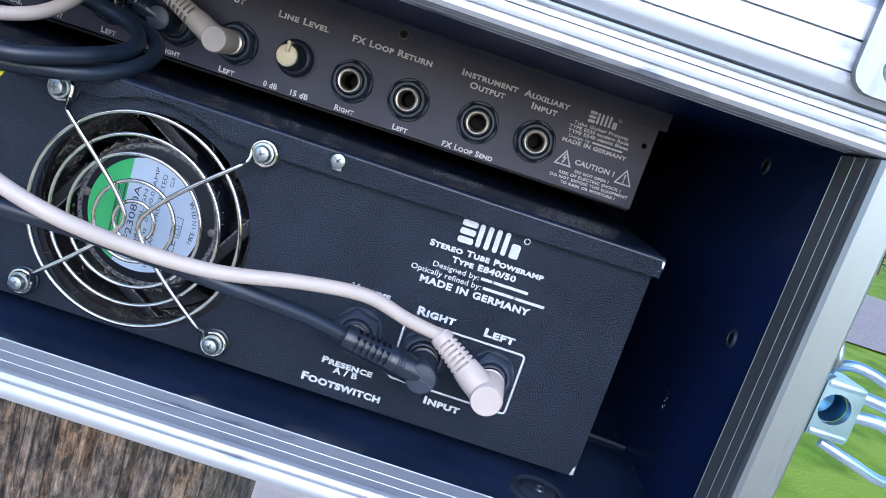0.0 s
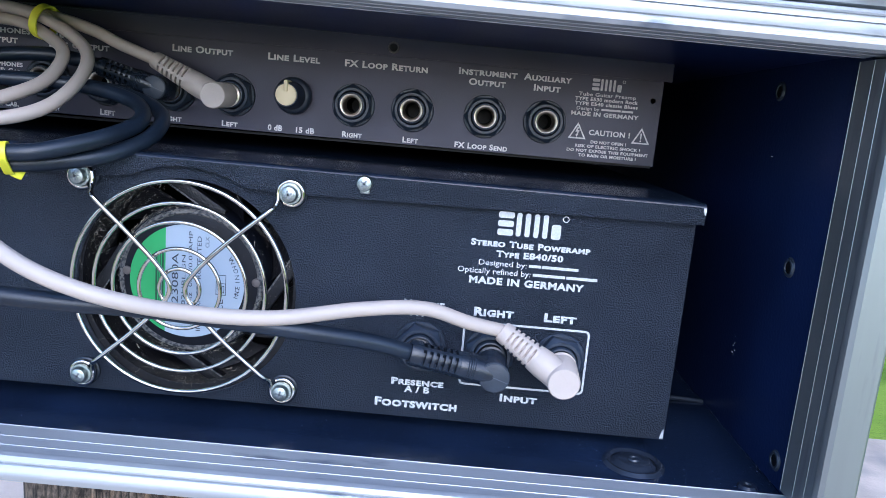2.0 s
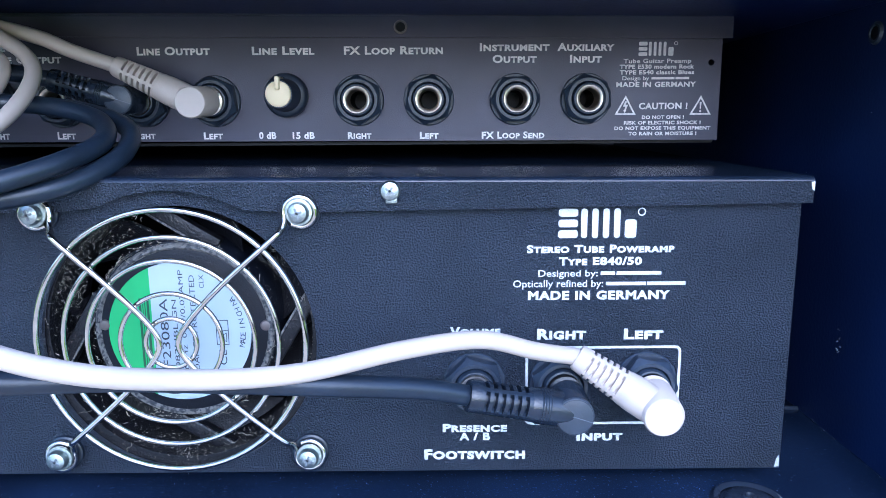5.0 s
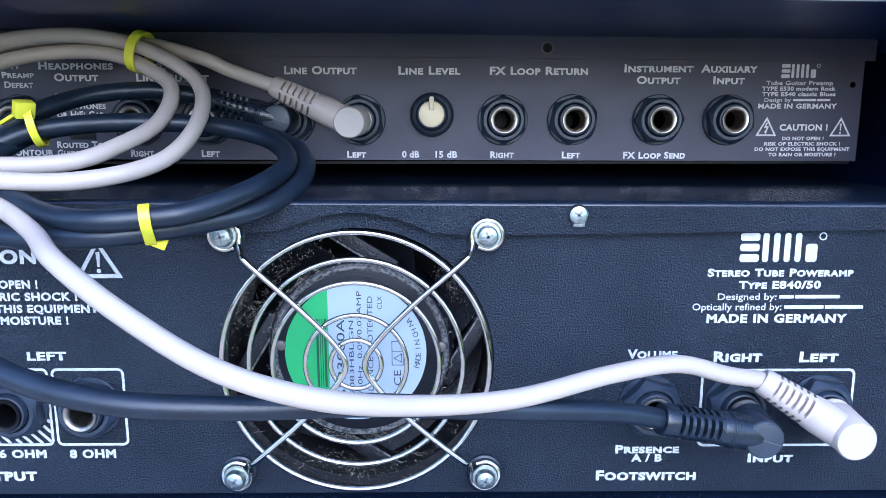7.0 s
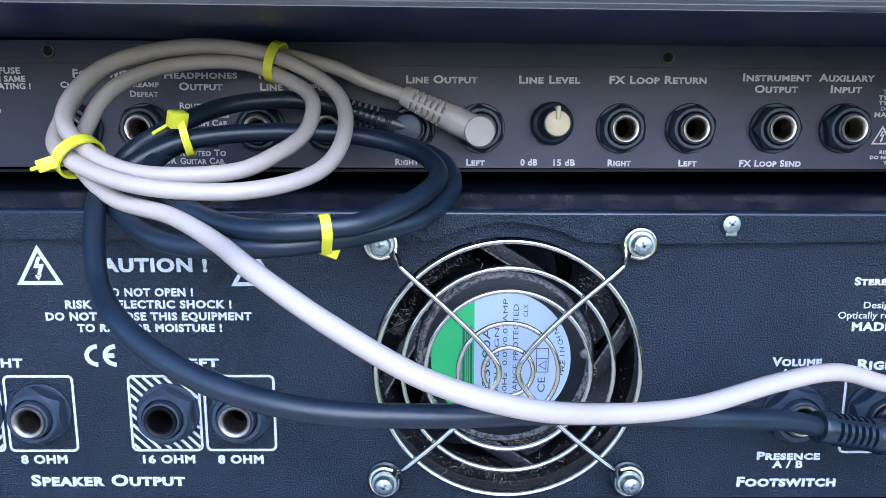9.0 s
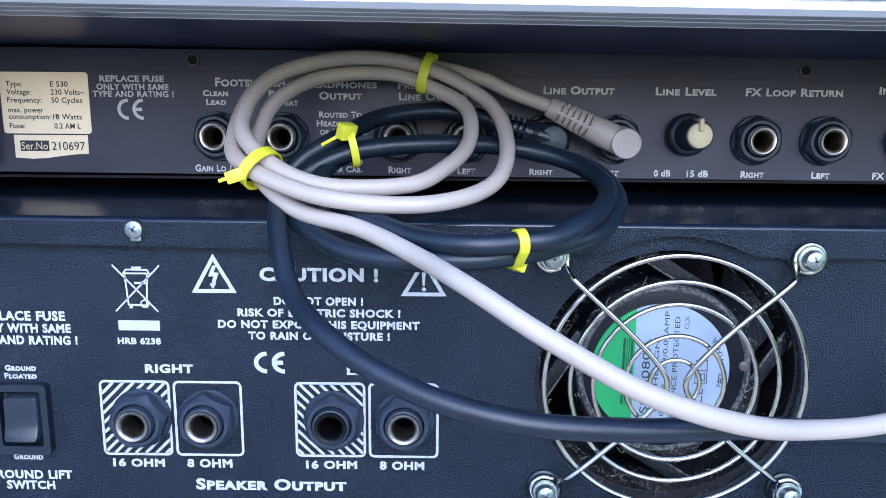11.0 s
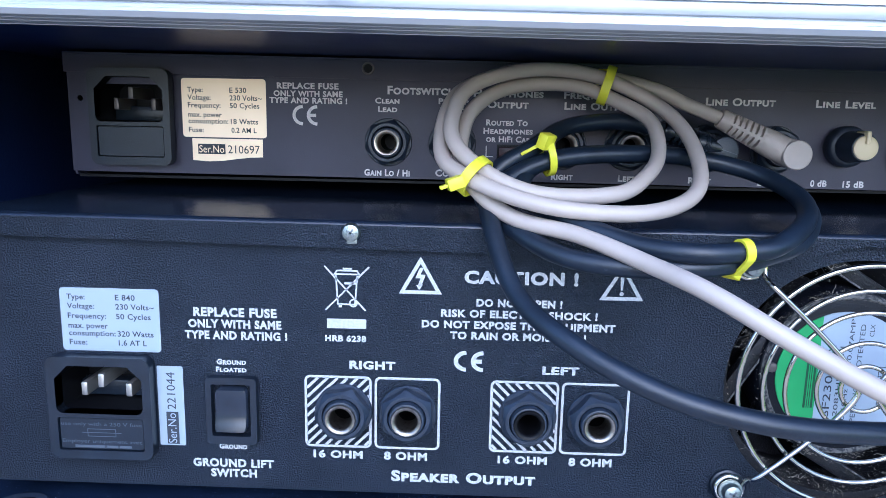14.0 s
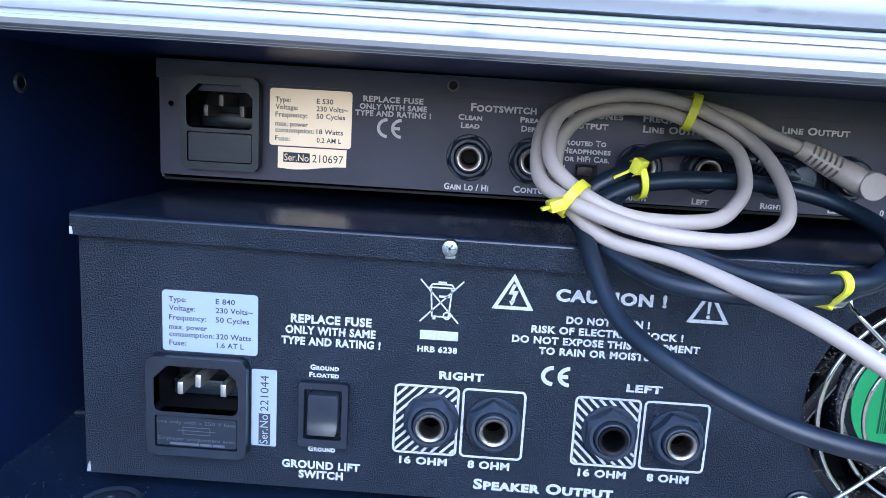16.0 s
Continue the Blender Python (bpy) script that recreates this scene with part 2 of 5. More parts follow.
# ---- building helpers ----
def mesh_of(bm, smooth=40):
    me = bpy.data.meshes.new("mesh")
    bmesh.ops.recalc_face_normals(bm, faces=bm.faces)
    if smooth:
        for f in bm.faces:
            f.smooth = True
        for e in bm.edges:
            if len(e.link_faces) == 2 and e.calc_face_angle(0) > radians(smooth):
                e.smooth = False
    bm.to_mesh(me)
    bm.free()
    return me


def part(name, bm, mat, parent=None, label="", smooth=40):
    me = bm if isinstance(bm, bpy.types.Mesh) else mesh_of(bm, smooth)
    if not me.materials:
        me.materials.append(M[mat])
    ob = new(name, me)
    if parent:
        ob.parent = parent
    if label:
        tagged(ob, label)
    return ob


def thing(name, label, category, group="", at=(0, 0, 0)):
    ob = new(name)
    ob.location = at
    ob.empty_display_size = 0.02
    return tagged(ob, label, category, group)


def box(bm, x0, x1, y0, y1, z0, z1, bevel=0.0, seg=2):
    v = bmesh.ops.create_cube(bm, size=1, matrix=Matrix.LocRotScale(((x0 + x1) / 2, (y0 + y1) / 2, (z0 + z1) / 2), None, (x1 - x0, y1 - y0, z1 - z0)))["verts"]
    if bevel:
        es = list({e for a in v for e in a.link_edges})
        bmesh.ops.bevel(bm, geom=es, offset=bevel, segments=seg, affect="EDGES", profile=0.5)
    return bm


def boxed(*a, **k):
    return box(bmesh.new(), *a, **k)


def lathe(bm, profile, m=Matrix(), seg=40, closed=False):
    """Turns (radius, along) pairs about the local y axis."""
    rings = []
    for r, y in profile:
        if r < 1e-7:
            rings.append([bm.verts.new(m @ Vector((0, y, 0)))])
        else:
            rings.append([bm.verts.new(m @ Vector((r * math.cos(2 * math.pi * i / seg), y, r * math.sin(2 * math.pi * i / seg)))) for i in range(seg)])
    for a, b in zip(rings, rings[1:] + (rings[:1] if closed else [])):
        for i in range(seg):
            j = (i + 1) % seg
            if len(a) == 1 and len(b) == 1:
                continue
            if len(a) == 1:
                bm.faces.new((a[0], b[j], b[i]))
            elif len(b) == 1:
                bm.faces.new((a[i], a[j], b[0]))
            else:
                bm.faces.new((a[i], a[j], b[j], b[i]))
    return bm


def prism(bm, outline, a, b, m=Matrix()):
    """A closed outline of (u, w) pairs in x and z, pushed from y = a to y = b."""
    p = [bm.verts.new(m @ Vector((u, a, w))) for u, w in outline]
    q = [bm.verts.new(m @ Vector((u, b, w))) for u, w in outline]
    bm.faces.new(p)
    bm.faces.new(q[::-1])
    for i in range(len(p)):
        j = (i + 1) % len(p)
        bm.faces.new((p[i], q[i], q[j], p[j]))
    return bm


def plate(outline, holes, y0, y1):
    """A flat plate in x and z with openings, from y0 to y1."""
    bm = bmesh.new()
    edges = []
    for loop in [outline, *holes]:
        vs = [bm.verts.new((u, y0, w)) for u, w in loop]
        edges += [bm.edges.new((vs[i], vs[(i + 1) % len(vs)])) for i in range(len(vs))]
    bmesh.ops.triangle_fill(bm, use_beauty=True, edges=edges)
    front = list(bm.faces)
    out = bmesh.ops.extrude_face_region(bm, geom=front)["geom"]
    bmesh.ops.translate(bm, verts=[g for g in out if isinstance(g, bmesh.types.BMVert)], vec=(0, y1 - y0, 0))
    return bm


def circle(cx, cz, r, n=64, a0=0.0, a1=360.0):
    full = abs(a1 - a0) >= 360
    return [(cx + r * math.cos(radians(a0 + (a1 - a0) * i / (n if full else n - 1))), cz + r * math.sin(radians(a0 + (a1 - a0) * i / (n if full else n - 1)))) for i in range(n)]


def rounded(x0, x1, z0, z1, r, n=5):
    out = []
    for cx, cz, a in ((x1 - r, z1 - r, 0), (x0 + r, z1 - r, 90), (x0 + r, z0 + r, 180), (x1 - r, z0 + r, 270)):
        out += [(cx + r * math.cos(radians(a + 90 * i / n)), cz + r * math.sin(radians(a + 90 * i / n))) for i in range(n + 1)]
    return out


def glide(points, n=8):
    """A smooth run of places through the given ones."""
    k = [Vector(p) for p in points]
    k = [2 * k[0] - k[1], *k, 2 * k[-1] - k[-2]]
    out = []
    for i in range(1, len(k) - 2):
        p0, p1, p2, p3 = k[i - 1:i + 3]
        for s in range(n):
            u = s / n
            out.append(0.5 * (2 * p1 + (p2 - p0) * u + (2 * p0 - 5 * p1 + 4 * p2 - p3) * u * u + (3 * p1 - p0 - 3 * p2 + p3) * u ** 3))
    return out + [k[-2]]


def tube(bm, line, radius, seg=14, closed=False):
    """A round tube along a run of places; radius may be a number or a function of 0 to 1."""
    n = len(line)
    side, rings = None, []
    for i, p in enumerate(line):
        a, b = (line[i - 1], line[(i + 1) % n]) if closed else (line[max(i - 1, 0)], line[min(i + 1, n - 1)])
        d = (b - a).normalized()
        if side is None:
            side = d.orthogonal().normalized()
        side = (side - d * side.dot(d)).normalized()
        up = d.cross(side)
        r = radius(i / (n - 1)) if callable(radius) else radius
        rings.append([bm.verts.new(p + r * (side * math.cos(2 * math.pi * k / seg) + up * math.sin(2 * math.pi * k / seg))) for k in range(seg)])
    for a, b in zip(rings, rings[1:] + (rings[:1] if closed else [])):
        for k in range(seg):
            bm.faces.new((a[k], a[(k + 1) % seg], b[(k + 1) % seg], b[k]))
    if not closed:
        bm.faces.new(rings[0][::-1])
        bm.faces.new(rings[-1])
    return bm


def text_mesh(words, bold, small):
    cu = bpy.data.curves.new("words", "FONT")
    cu.body, cu.offset, cu.resolution_u, cu.size = words, bold, 3, 1.0
    cu.small_caps_scale, cu.space_character, cu.space_word = 0.78, 1.0 + bold * 2.4, 1.0 + bold
    if small:
        for c in cu.body_format:
            c.use_small_caps = True
    ob = new("words", cu)
    bpy.context.view_layer.update()
    me = bpy.data.meshes.new_from_object(ob.evaluated_get(bpy.context.evaluated_depsgraph_get()))
    bpy.data.objects.remove(ob)
    return me


CAP = max(v.co.y for v in text_mesh("H", 0.0, False).vertices)


def lettering(parent, words, x0, x1, z0, z1, y, mat="print", bold=0.022, small=False, turn=0, name="lettering"):
    """Words in millimetres: from x0 to x1, the capitals from z0 to z1, printed on the plane y (metres). turn 90: reading upwards."""
    me = text_mesh(words, bold, small)
    lo, hi = min(v.co.x for v in me.vertices), max(v.co.x for v in me.vertices)
    w, h = (x1 - x0, z1 - z0) if not turn else (z1 - z0, x1 - x0)
    sx, sz = w / (hi - lo) / 1000, h * 0.88 / CAP / 1000
    z0, x1 = (z0 + h * 0.06, x1) if not turn else (z0, x1 - h * 0.06)
    for v in me.vertices:
        u, s = (v.co.x - lo) * sx, v.co.y * sz
        v.co = (x0 / 1000 + u, y, z0 / 1000 + s) if not turn else (x1 / 1000 - s, y, z0 / 1000 + u)
    return part(name, me, mat, parent)


def bars(parent, x0, x1, z0, z1, y, mat="print", count=1, name="printed_bar", seed=0):
    """Plain bars in place of writing, in millimetres."""
    rnd = random.Random(int(abs(x0 * 7 + z0 * 13)) + seed)
    bm = bmesh.new()
    cuts = sorted(rnd.uniform(0.2, 0.8) for _ in range(count - 1))
    at = [0, *cuts, 1]
    for a, b in zip(at, at[1:]):
        u0, u1 = x0 + (x1 - x0) * a + (0.4 if a else 0), x0 + (x1 - x0) * b
        box(bm, u0 / 1000, u1 / 1000, y, y + 0.0001, z0 / 1000, z1 / 1000)
    return part(name, bm, mat, parent)


def stroke(bm, points, width, y, closed=False):
    """A printed line of even width through (x, z) millimetre places."""
    p = [Vector((a, b)) for a, b in points]
    n = len(p)
    left, right = [], []
    for i in range(n):
        a = p[i - 1] if (closed or i > 0) else None
        b = p[(i + 1) % n] if (closed or i < n - 1) else None
        d0 = (p[i] - a).normalized() if a is not None else (b - p[i]).normalized()
        d1 = (b - p[i]).normalized() if b is not None else d0
        nn = Vector((-(d0 + d1).y, (d0 + d1).x))
        nn = nn.normalized() if nn.length > 1e-6 else Vector((-d0.y, d0.x))
        k = width / 2 / max(0.35, nn.dot(Vector((-d0.y, d0.x))))
        left.append(bm.verts.new(((p[i].x + nn.x * k) / 1000, y, (p[i].y + nn.y * k) / 1000)))
        right.append(bm.verts.new(((p[i].x - nn.x * k) / 1000, y, (p[i].y - nn.y * k) / 1000)))
    for i in range(n if closed else n - 1):
        j = (i + 1) % n
        bm.faces.new((left[i], left[j], right[j], right[i]))
    return bm


def poly(bm, points, y):
    bm.faces.new([bm.verts.new((a / 1000, y, b / 1000)) for a, b in points])
    return bm

# ---- ground and distance ----
def ground_sheet(name, mat, x0, x1, y0, y1, z, label, wave=0.0, step=24):
    bm = bmesh.new()
    bmesh.ops.create_grid(bm, x_segments=step, y_segments=step, size=0.5)
    for v in bm.verts:
        v.co = (x0 + (v.co.x + 0.5) * (x1 - x0), y0 + (v.co.y + 0.5) * (y1 - y0), z)
        v.co.z += wave * noise.noise(v.co * 0.35)
        v.co.x += wave * 6 * noise.noise(Vector((v.co.y * 0.5, 3, 1)))
    ob = part(name, bm, mat)
    return tagged(ob, label, name, kind="structure")


ground_sheet("ground", "grass", -1500, 1500, -1500, 1500, 0.0, "sunlit mown green lawn reaching to the distance")
# carried unseen far behind the camera, as a reflector for the open case
ground_sheet("pavement", "paving", -5.5, 1.75, -9.0, 2.05, 0.012, "worn grey paving under the wooden post, warmed to bounce light", 0.004)
ground_sheet("path", "gravel", -16, 34, 6.6, 14.0, 0.012, "pale gravel path across the lawn", 0.02)

rnd = random.Random(4)
# a hedge far across the lawn
hedge = thing("hedge", "dark green leafy hedge beyond the gravel path", "hedge")
HY = 26.0
bm = bmesh.new()
for i in range(60):
    x = -18 + i * 0.8 + rnd.uniform(-0.2, 0.2)
    tube(bm, glide([(x, HY, -0.05), (x + rnd.uniform(-0.2, 0.2), HY + 0.1, 0.9), (x + rnd.uniform(-0.4, 0.4), HY, 1.7)], 2), lambda u: 0.03 * (1.2 - u), 5)
tagged(part("stems", bm, "bark", hedge), kind="stuff")
bm = bmesh.new()
for i in range(9000):
    x, d = rnd.uniform(-19, 31), rnd.gauss(0, 0.45)
    z = rnd.uniform(0.05, 1.0) ** 0.8 * (1.7 + 0.5 * noise.noise(Vector((x * 0.5, 0, 0))))
    c, s = Vector((x, HY + d, z)), rnd.uniform(0.05, 0.12)
    u, w = Vector((rnd.gauss(0, 1), rnd.gauss(0, 1), rnd.gauss(0, 1))).normalized(), Vector((rnd.gauss(0, 1), rnd.gauss(0, 1), rnd.gauss(0, 1))).normalized()
    bm.faces.new([bm.verts.new(c + q) for q in (u * s, w * s * 0.5, -u * s, -w * s * 0.5)])
tagged(part("foliage", bm, "leaf", hedge, smooth=0), kind="stuff")

# ---- the weathered wooden post that carries the case ----
CASE_X0, CASE_X1, CASE_Z0, CASE_Z1, CASE_BACK = -0.305, 0.207, 0.8525, 0.9962, 0.36
WALL, SLAB = 0.007, 0.004
POST_TOP = CASE_Z0 - 0.0070
post = thing("wooden_post", "weathered grey-brown cracked wooden post carrying the case", "post", at=(-0.048, 0.165, 0))
N = 150
bm = bmesh.new()
rows = []
for k in range(41):
    z = POST_TOP - 0.28 * (k / 40) if k < 40 else 0.0
    ring = []
    for i in range(N):
        a = 2 * math.pi * i / N
        c, s = math.cos(a), math.sin(a)
        r = 0.076 / max(abs(c), abs(s))
        r = min(r, 0.099)
        crack = sum(max(0, 1 - abs(((i + 1.2 * math.sin(z * 30 + q)) - q) / 0.9)) for q in (104, 111, 117, 124, 20, 48, 75))
        r -= 0.008 * min(1, crack) + 0.0022 * noise.noise(Vector((c * 9, s * 9, z * 3))) + 0.0012 * noise.noise(Vector((c * 40, s * 40, z * 5)))
        ring.append(bm.verts.new((r * c, r * s, z)))
    rows.append(ring)
for a, b in zip(rows, rows[1:]):
    for i in range(N):
        bm.faces.new((a[i], b[i], b[(i + 1) % N], a[(i + 1) % N]))
bm.faces.new(rows[0])
bm.faces.new(rows[-1][::-1])
part("timber", bm, "wood", post, smooth=60)

# ---- the flight case ----
case = thing("flight_case", "black laminate rack flight case with aluminium edges, open at the back", "flight case", at=(0, 0, 0))
FRONT = -0.0265
part("floor_panel", boxed(CASE_X0 - WALL, CASE_X1 + WALL, FRONT, CASE_BACK, CASE_Z0 - SLAB, CASE_Z0), "floor_laminate", case)
part("side_panel", boxed(CASE_X1, CASE_X1 + WALL, FRONT, CASE_BACK, CASE_Z0 + 0.0001, CASE_Z1 + 0.006), "laminate", case)
part("side_panel", boxed(CASE_X0 - WALL, CASE_X0, FRONT, CASE_BACK, CASE_Z0 + 0.0001, CASE_Z1 + 0.006), "laminate", case)
part("back_panel", boxed(CASE_X0, CASE_X1, CASE_BACK - WALL, CASE_BACK, CASE_Z0 + 0.0001, CASE_Z1 + 0.004), "laminate", case)
TOP_TILT = 0.0110
bm = boxed(CASE_X0 - WALL, CASE_X1 + WALL, FRONT, CASE_BACK, CASE_Z1, CASE_Z1 + SLAB)
for v in bm.verts:
    v.co.z -= TOP_TILT * v.co.x
part("top_panel", bm, "laminate", case)


def edge_profile(face=0.0098, ribbed=False, wall=WALL, bulge=False):
    """The section of the aluminium edge: u outwards from the inner surface, w towards the opening."""
    p = []
    for at in (0.0, 0.0078, 0.0140):
        p += [(-0.0012, at), (-0.00136, at + 0.00012), (-0.00136, at + 0.00030), (-0.0012, at + 0.0004)]
    p += [(-0.0012, 0.0188), (-0.0018, 0.0192), (-0.0020, 0.0205), (-0.0016, 0.0222), (-0.0004, 0.0232)]
    if ribbed:
        p += [(0.0004, 0.0231), (0.0006, 0.0223), (0.0017, 0.0221), (0.0019, 0.0231), (0.0030, 0.0235), (0.0044, 0.0233), (0.0045, 0.0222), (0.0048, 0.0222), (0.0049, 0.0232), (0.0057, 0.0230), (0.0058, 0.0219), (0.0067, 0.0219), (0.0068, 0.0228)]
    if bulge:
        p += [(0.0002, 0.0231), (0.0003, 0.0224), (0.0006, 0.0224), (0.0008, 0.0234), (face * 0.18, 0.0238), (face * 0.30, 0.0243), (face * 0.45, 0.0246), (face * 0.62, 0.0243)]
    p += [(face - 0.0012, 0.0231), (face - 0.0004, 0.0226), (face, 0.0214), (face, 0.0), (wall + 0.0003, 0.0), (wall + 0.0003, 0.0042), (-0.0001, 0.0042), (-0.0001, 0.0)]
    return p


def edge_bar(name, place, a, b, section, mat, label=""):
    bm = bmesh.new()
    p = [bm.verts.new(place(u, w, a)) for u, w in section]
    q = [bm.verts.new(place(u, w, b)) for u, w in section]
    bm.faces.new(p)
    bm.faces.new(q[::-1])
    for i in range(len(p)):
        j = (i + 1) % len(p)
        bm.faces.new((p[i], q[i], q[j], p[j]))
    return part(name, bm, mat, case, label, smooth=30)


M["slot"] = material("grey painted as screw recess shade", (0.22, 0.24, 0.26), 0.4, 0.8)
EDGE_Y = -0.022
side = edge_profile()
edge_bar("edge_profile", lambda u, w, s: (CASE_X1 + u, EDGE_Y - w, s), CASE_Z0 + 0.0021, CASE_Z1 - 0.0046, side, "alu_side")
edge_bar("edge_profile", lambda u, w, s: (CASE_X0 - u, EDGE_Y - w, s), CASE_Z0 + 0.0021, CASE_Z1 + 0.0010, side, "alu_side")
edge_bar("edge_profile", lambda u, w, s: (s, EDGE_Y - 0.0018 - w * 0.92, CASE_Z0 - u), CASE_X0 - 0.0098, CASE_X1 + 0.0098, edge_profile(0.0068, wall=SLAB, bulge=True), "alu")
edge_bar("edge_profile", lambda u, w, s: (s, EDGE_Y - w, CASE_Z1 - TOP_TILT * s + u), CASE_X0 - 0.0098, CASE_X1 + 0.0098, edge_profile(0.0085, True, SLAB), "alu", "scuffed aluminium edge with dents painted as dark smudges")

# low moulded ridge across the floor beside each rack rail
for a, b in ((0.1745, CASE_X1 - 0.0004), (CASE_X0 + 0.0004, -0.2705)):
    part("floor_ridge", tube(bmesh.new(), glide([(a, 0.056, CASE_Z0 + 0.0002), ((a + b) / 2, 0.0565, CASE_Z0 + 0.0009), (b, 0.056, CASE_Z0 + 0.0003)], 6), 0.0011, 10), "gloss", case)

# rivets and holes in the side walls


def wall_hole(y, z, side_x, inward):
    bm = bmesh.new()
    m = Matrix.Translation((side_x, y, z)) @ Matrix.Rotation(radians(90 * inward), 4, "Z")
    lathe(bm, [(0.0019, -0.0004), (0.0022, -0.0010), (0.0030, -0.0010), (0.0036, -0.0002)], m, 28)
    socket = part("screw_socket", bm, "plug_cap", case)
    # flat black disc standing in for the shade inside an uncut hole
    part("dark_bore", lathe(bmesh.new(), [(0.0, -0.0005), (0.0021, -0.0007)], m, 20), "dark", socket)


for y, z in ((0.000, 0.925), (-0.014, 0.861), (0.03, 0.985)):
    wall_hole(y, z, CASE_X1, -1)
    wall_hole(y, z, CASE_X0, 1)
for x in (0.161, -0.257):
    bm = bmesh.new()
    m = Matrix.Translation((x, -0.0085, CASE_Z0)) @ Matrix.Rotation(radians(90), 4, "X")
    lathe(bm, [(0.0, 0.0010), (0.0012, 0.0010), (0.0016, 0.0016), (0.0052, 0.0016), (0.0062, 0.0013), (0.0068, 0.0006), (0.0076, 0.0003), (0.0085, 0.0)], m, 40)
    part("bolt_head", bm, "gloss", case, "flat black carriage bolt head")
    part("dished_rim", lathe(bmesh.new(), [(0.0080, 0.0004), (0.0088, 0.0010), (0.0096, 0.0011), (0.0108, 0.0)], m, 40), "gloss", case)
    ring = lathe(bmesh.new(), [(0.0010, 0.0012), (0.0013, 0.0022), (0.0019, 0.0022), (0.0022, 0.0016)], m, 24)
    part("bolt_stud", ring, "gloss", case)
for x in (CASE_X1 - 0.010, CASE_X0 + 0.010):
    m = Matrix.Translation((x, -0.018, CASE_Z0)) @ Matrix.Rotation(radians(90), 4, "X")
    part("floor_screw", lathe(bmesh.new(), [(0.0, 0.0004), (0.0010, 0.0004), (0.0014, 0.0009), (0.0026, 0.0009), (0.0033, 0.0)], m, 28), "gloss", case)


def butterfly_latch():
    """A sprung twist latch hanging open on the outer side wall."""
    x = CASE_X1 + 0.0099
    la = part("latch", boxed(x, x + 0.0014, -0.030, 0.040, 0.890, 0.946, 0.0005), "blue_zinc", case, "bluish zinc butterfly latch, open")
    out = [(0.2172, 0.9140), (0.2284, 0.9135), (0.2292, 0.9150), (0.2290, 0.9296), (0.2275, 0.9312), (0.2190, 0.9322), (0.2172, 0.9305)]
    part("catch_plate", plate(out, [circle(0.2222, 0.9228, 0.0047, 28)], -0.0440, -0.0418), "blue_zinc", la)
    for z in (0.9150, 0.9300):
        part("plate_flange", boxed(0.2176, 0.2288, -0.0445, -0.0300, z - 0.0011, z + 0.0011, 0.0007), "blue_zinc", la)
    part("spring_cup", lathe(bmesh.new(), [(0.0046, -0.0035), (0.0048, 0.004), (0.002, 0.006), (0.0, 0.006)], Matrix.Translation((0.2222, -0.0380, 0.9228)), 28), "cup", la)
    part("rivet", lathe(bmesh.new(), [(0, -0.0016), (0.0010, -0.0012), (0.0015, 0.0)], Matrix.Translation((0.2195, -0.0395, 0.9190)), 16), "zinc", la)
    ring = [(0.2195, -0.038, 0.9335), (0.2240, -0.042, 0.9362), (0.2340, -0.043, 0.9342), (0.2500, -0.041, 0.9280), (0.2620, -0.038, 0.9180), (0.2610, -0.038, 0.9090), (0.2470, -0.041, 0.9060), (0.2330, -0.043, 0.9095), (0.2240, -0.041, 0.9118)]
    part("bail_wire", tube(bmesh.new(), glide(ring, 8), 0.0016, 12), "blue_zinc", la)
    wing = [(0.2290, -0.042, 0.9285), (0.2370, -0.043, 0.9278), (0.2460, -0.044, 0.9255), (0.2490, -0.044, 0.9225), (0.2450, -0.044, 0.9205), (0.2370, -0.043, 0.9228), (0.2290, -0.042, 0.9222)]
    part("thumb_turn", tube(bmesh.new(), glide(wing, 6), 0.0019, 12), "blue_zinc", la)
    part("spring_tail", tube(bmesh.new(), glide([(0.2188, -0.040, 0.9325), (0.2185, -0.042, 0.9365), (0.2172, -0.041, 0.9420)], 5), 0.0012, 10), "zinc", la)


# blue zinc darkened: the shade inside the plate's hole is put into the colour
M["cup"] = material("blue spring cup with painted shade", (0.09, 0.20, 0.32), 0.3, 0.8, vary=0.3, vary_scale=200)
butterfly_latch()

# ---- the lid lying on top of the case ----
lid = thing("case_lid", "aluminium-edged flight case lid lying on top of the case", "case lid")
LZ = CASE_Z1 + 0.0095
bm = bmesh.new()
sec = [(0.0, 0.0022), (0.0022, 0.0004), (0.0030, 0.0), (0.0057, 0.0), (0.0058, 0.0014), (0.0062, 0.0014), (0.0063, 0.0), (0.0137, 0.0), (0.0138, 0.0014), (0.0142, 0.0014), (0.0143, 0.0), (0.0225, 0.0), (0.0250, 0.0015), (0.0262, 0.006), (0.0262, 0.020), (0.0, 0.020)]
p = [bm.verts.new((CASE_X0 - 0.012, -0.0452 + w, LZ + u)) for u, w in sec]
q = [bm.verts.new((CASE_X1 + 0.012, -0.0452 + w, LZ + u)) for u, w in sec]
bm.faces.new(p)
bm.faces.new(q[::-1])
for i in range(len(p)):
    j = (i + 1) % len(p)
    bm.faces.new((p[i], q[i], q[j], p[j]))
for v in bm.verts:
    v.co.z -= TOP_TILT * v.co.x
part("edge_profile", bm, "alu", lid, smooth=30)
bm = boxed(CASE_X0 - 0.010, CASE_X1 + 0.010, -0.0252, CASE_BACK, LZ + 0.001, LZ + 0.060)
for v in bm.verts:
    v.co.z -= TOP_TILT * v.co.x
part("panel", bm, "lid_laminate", lid)
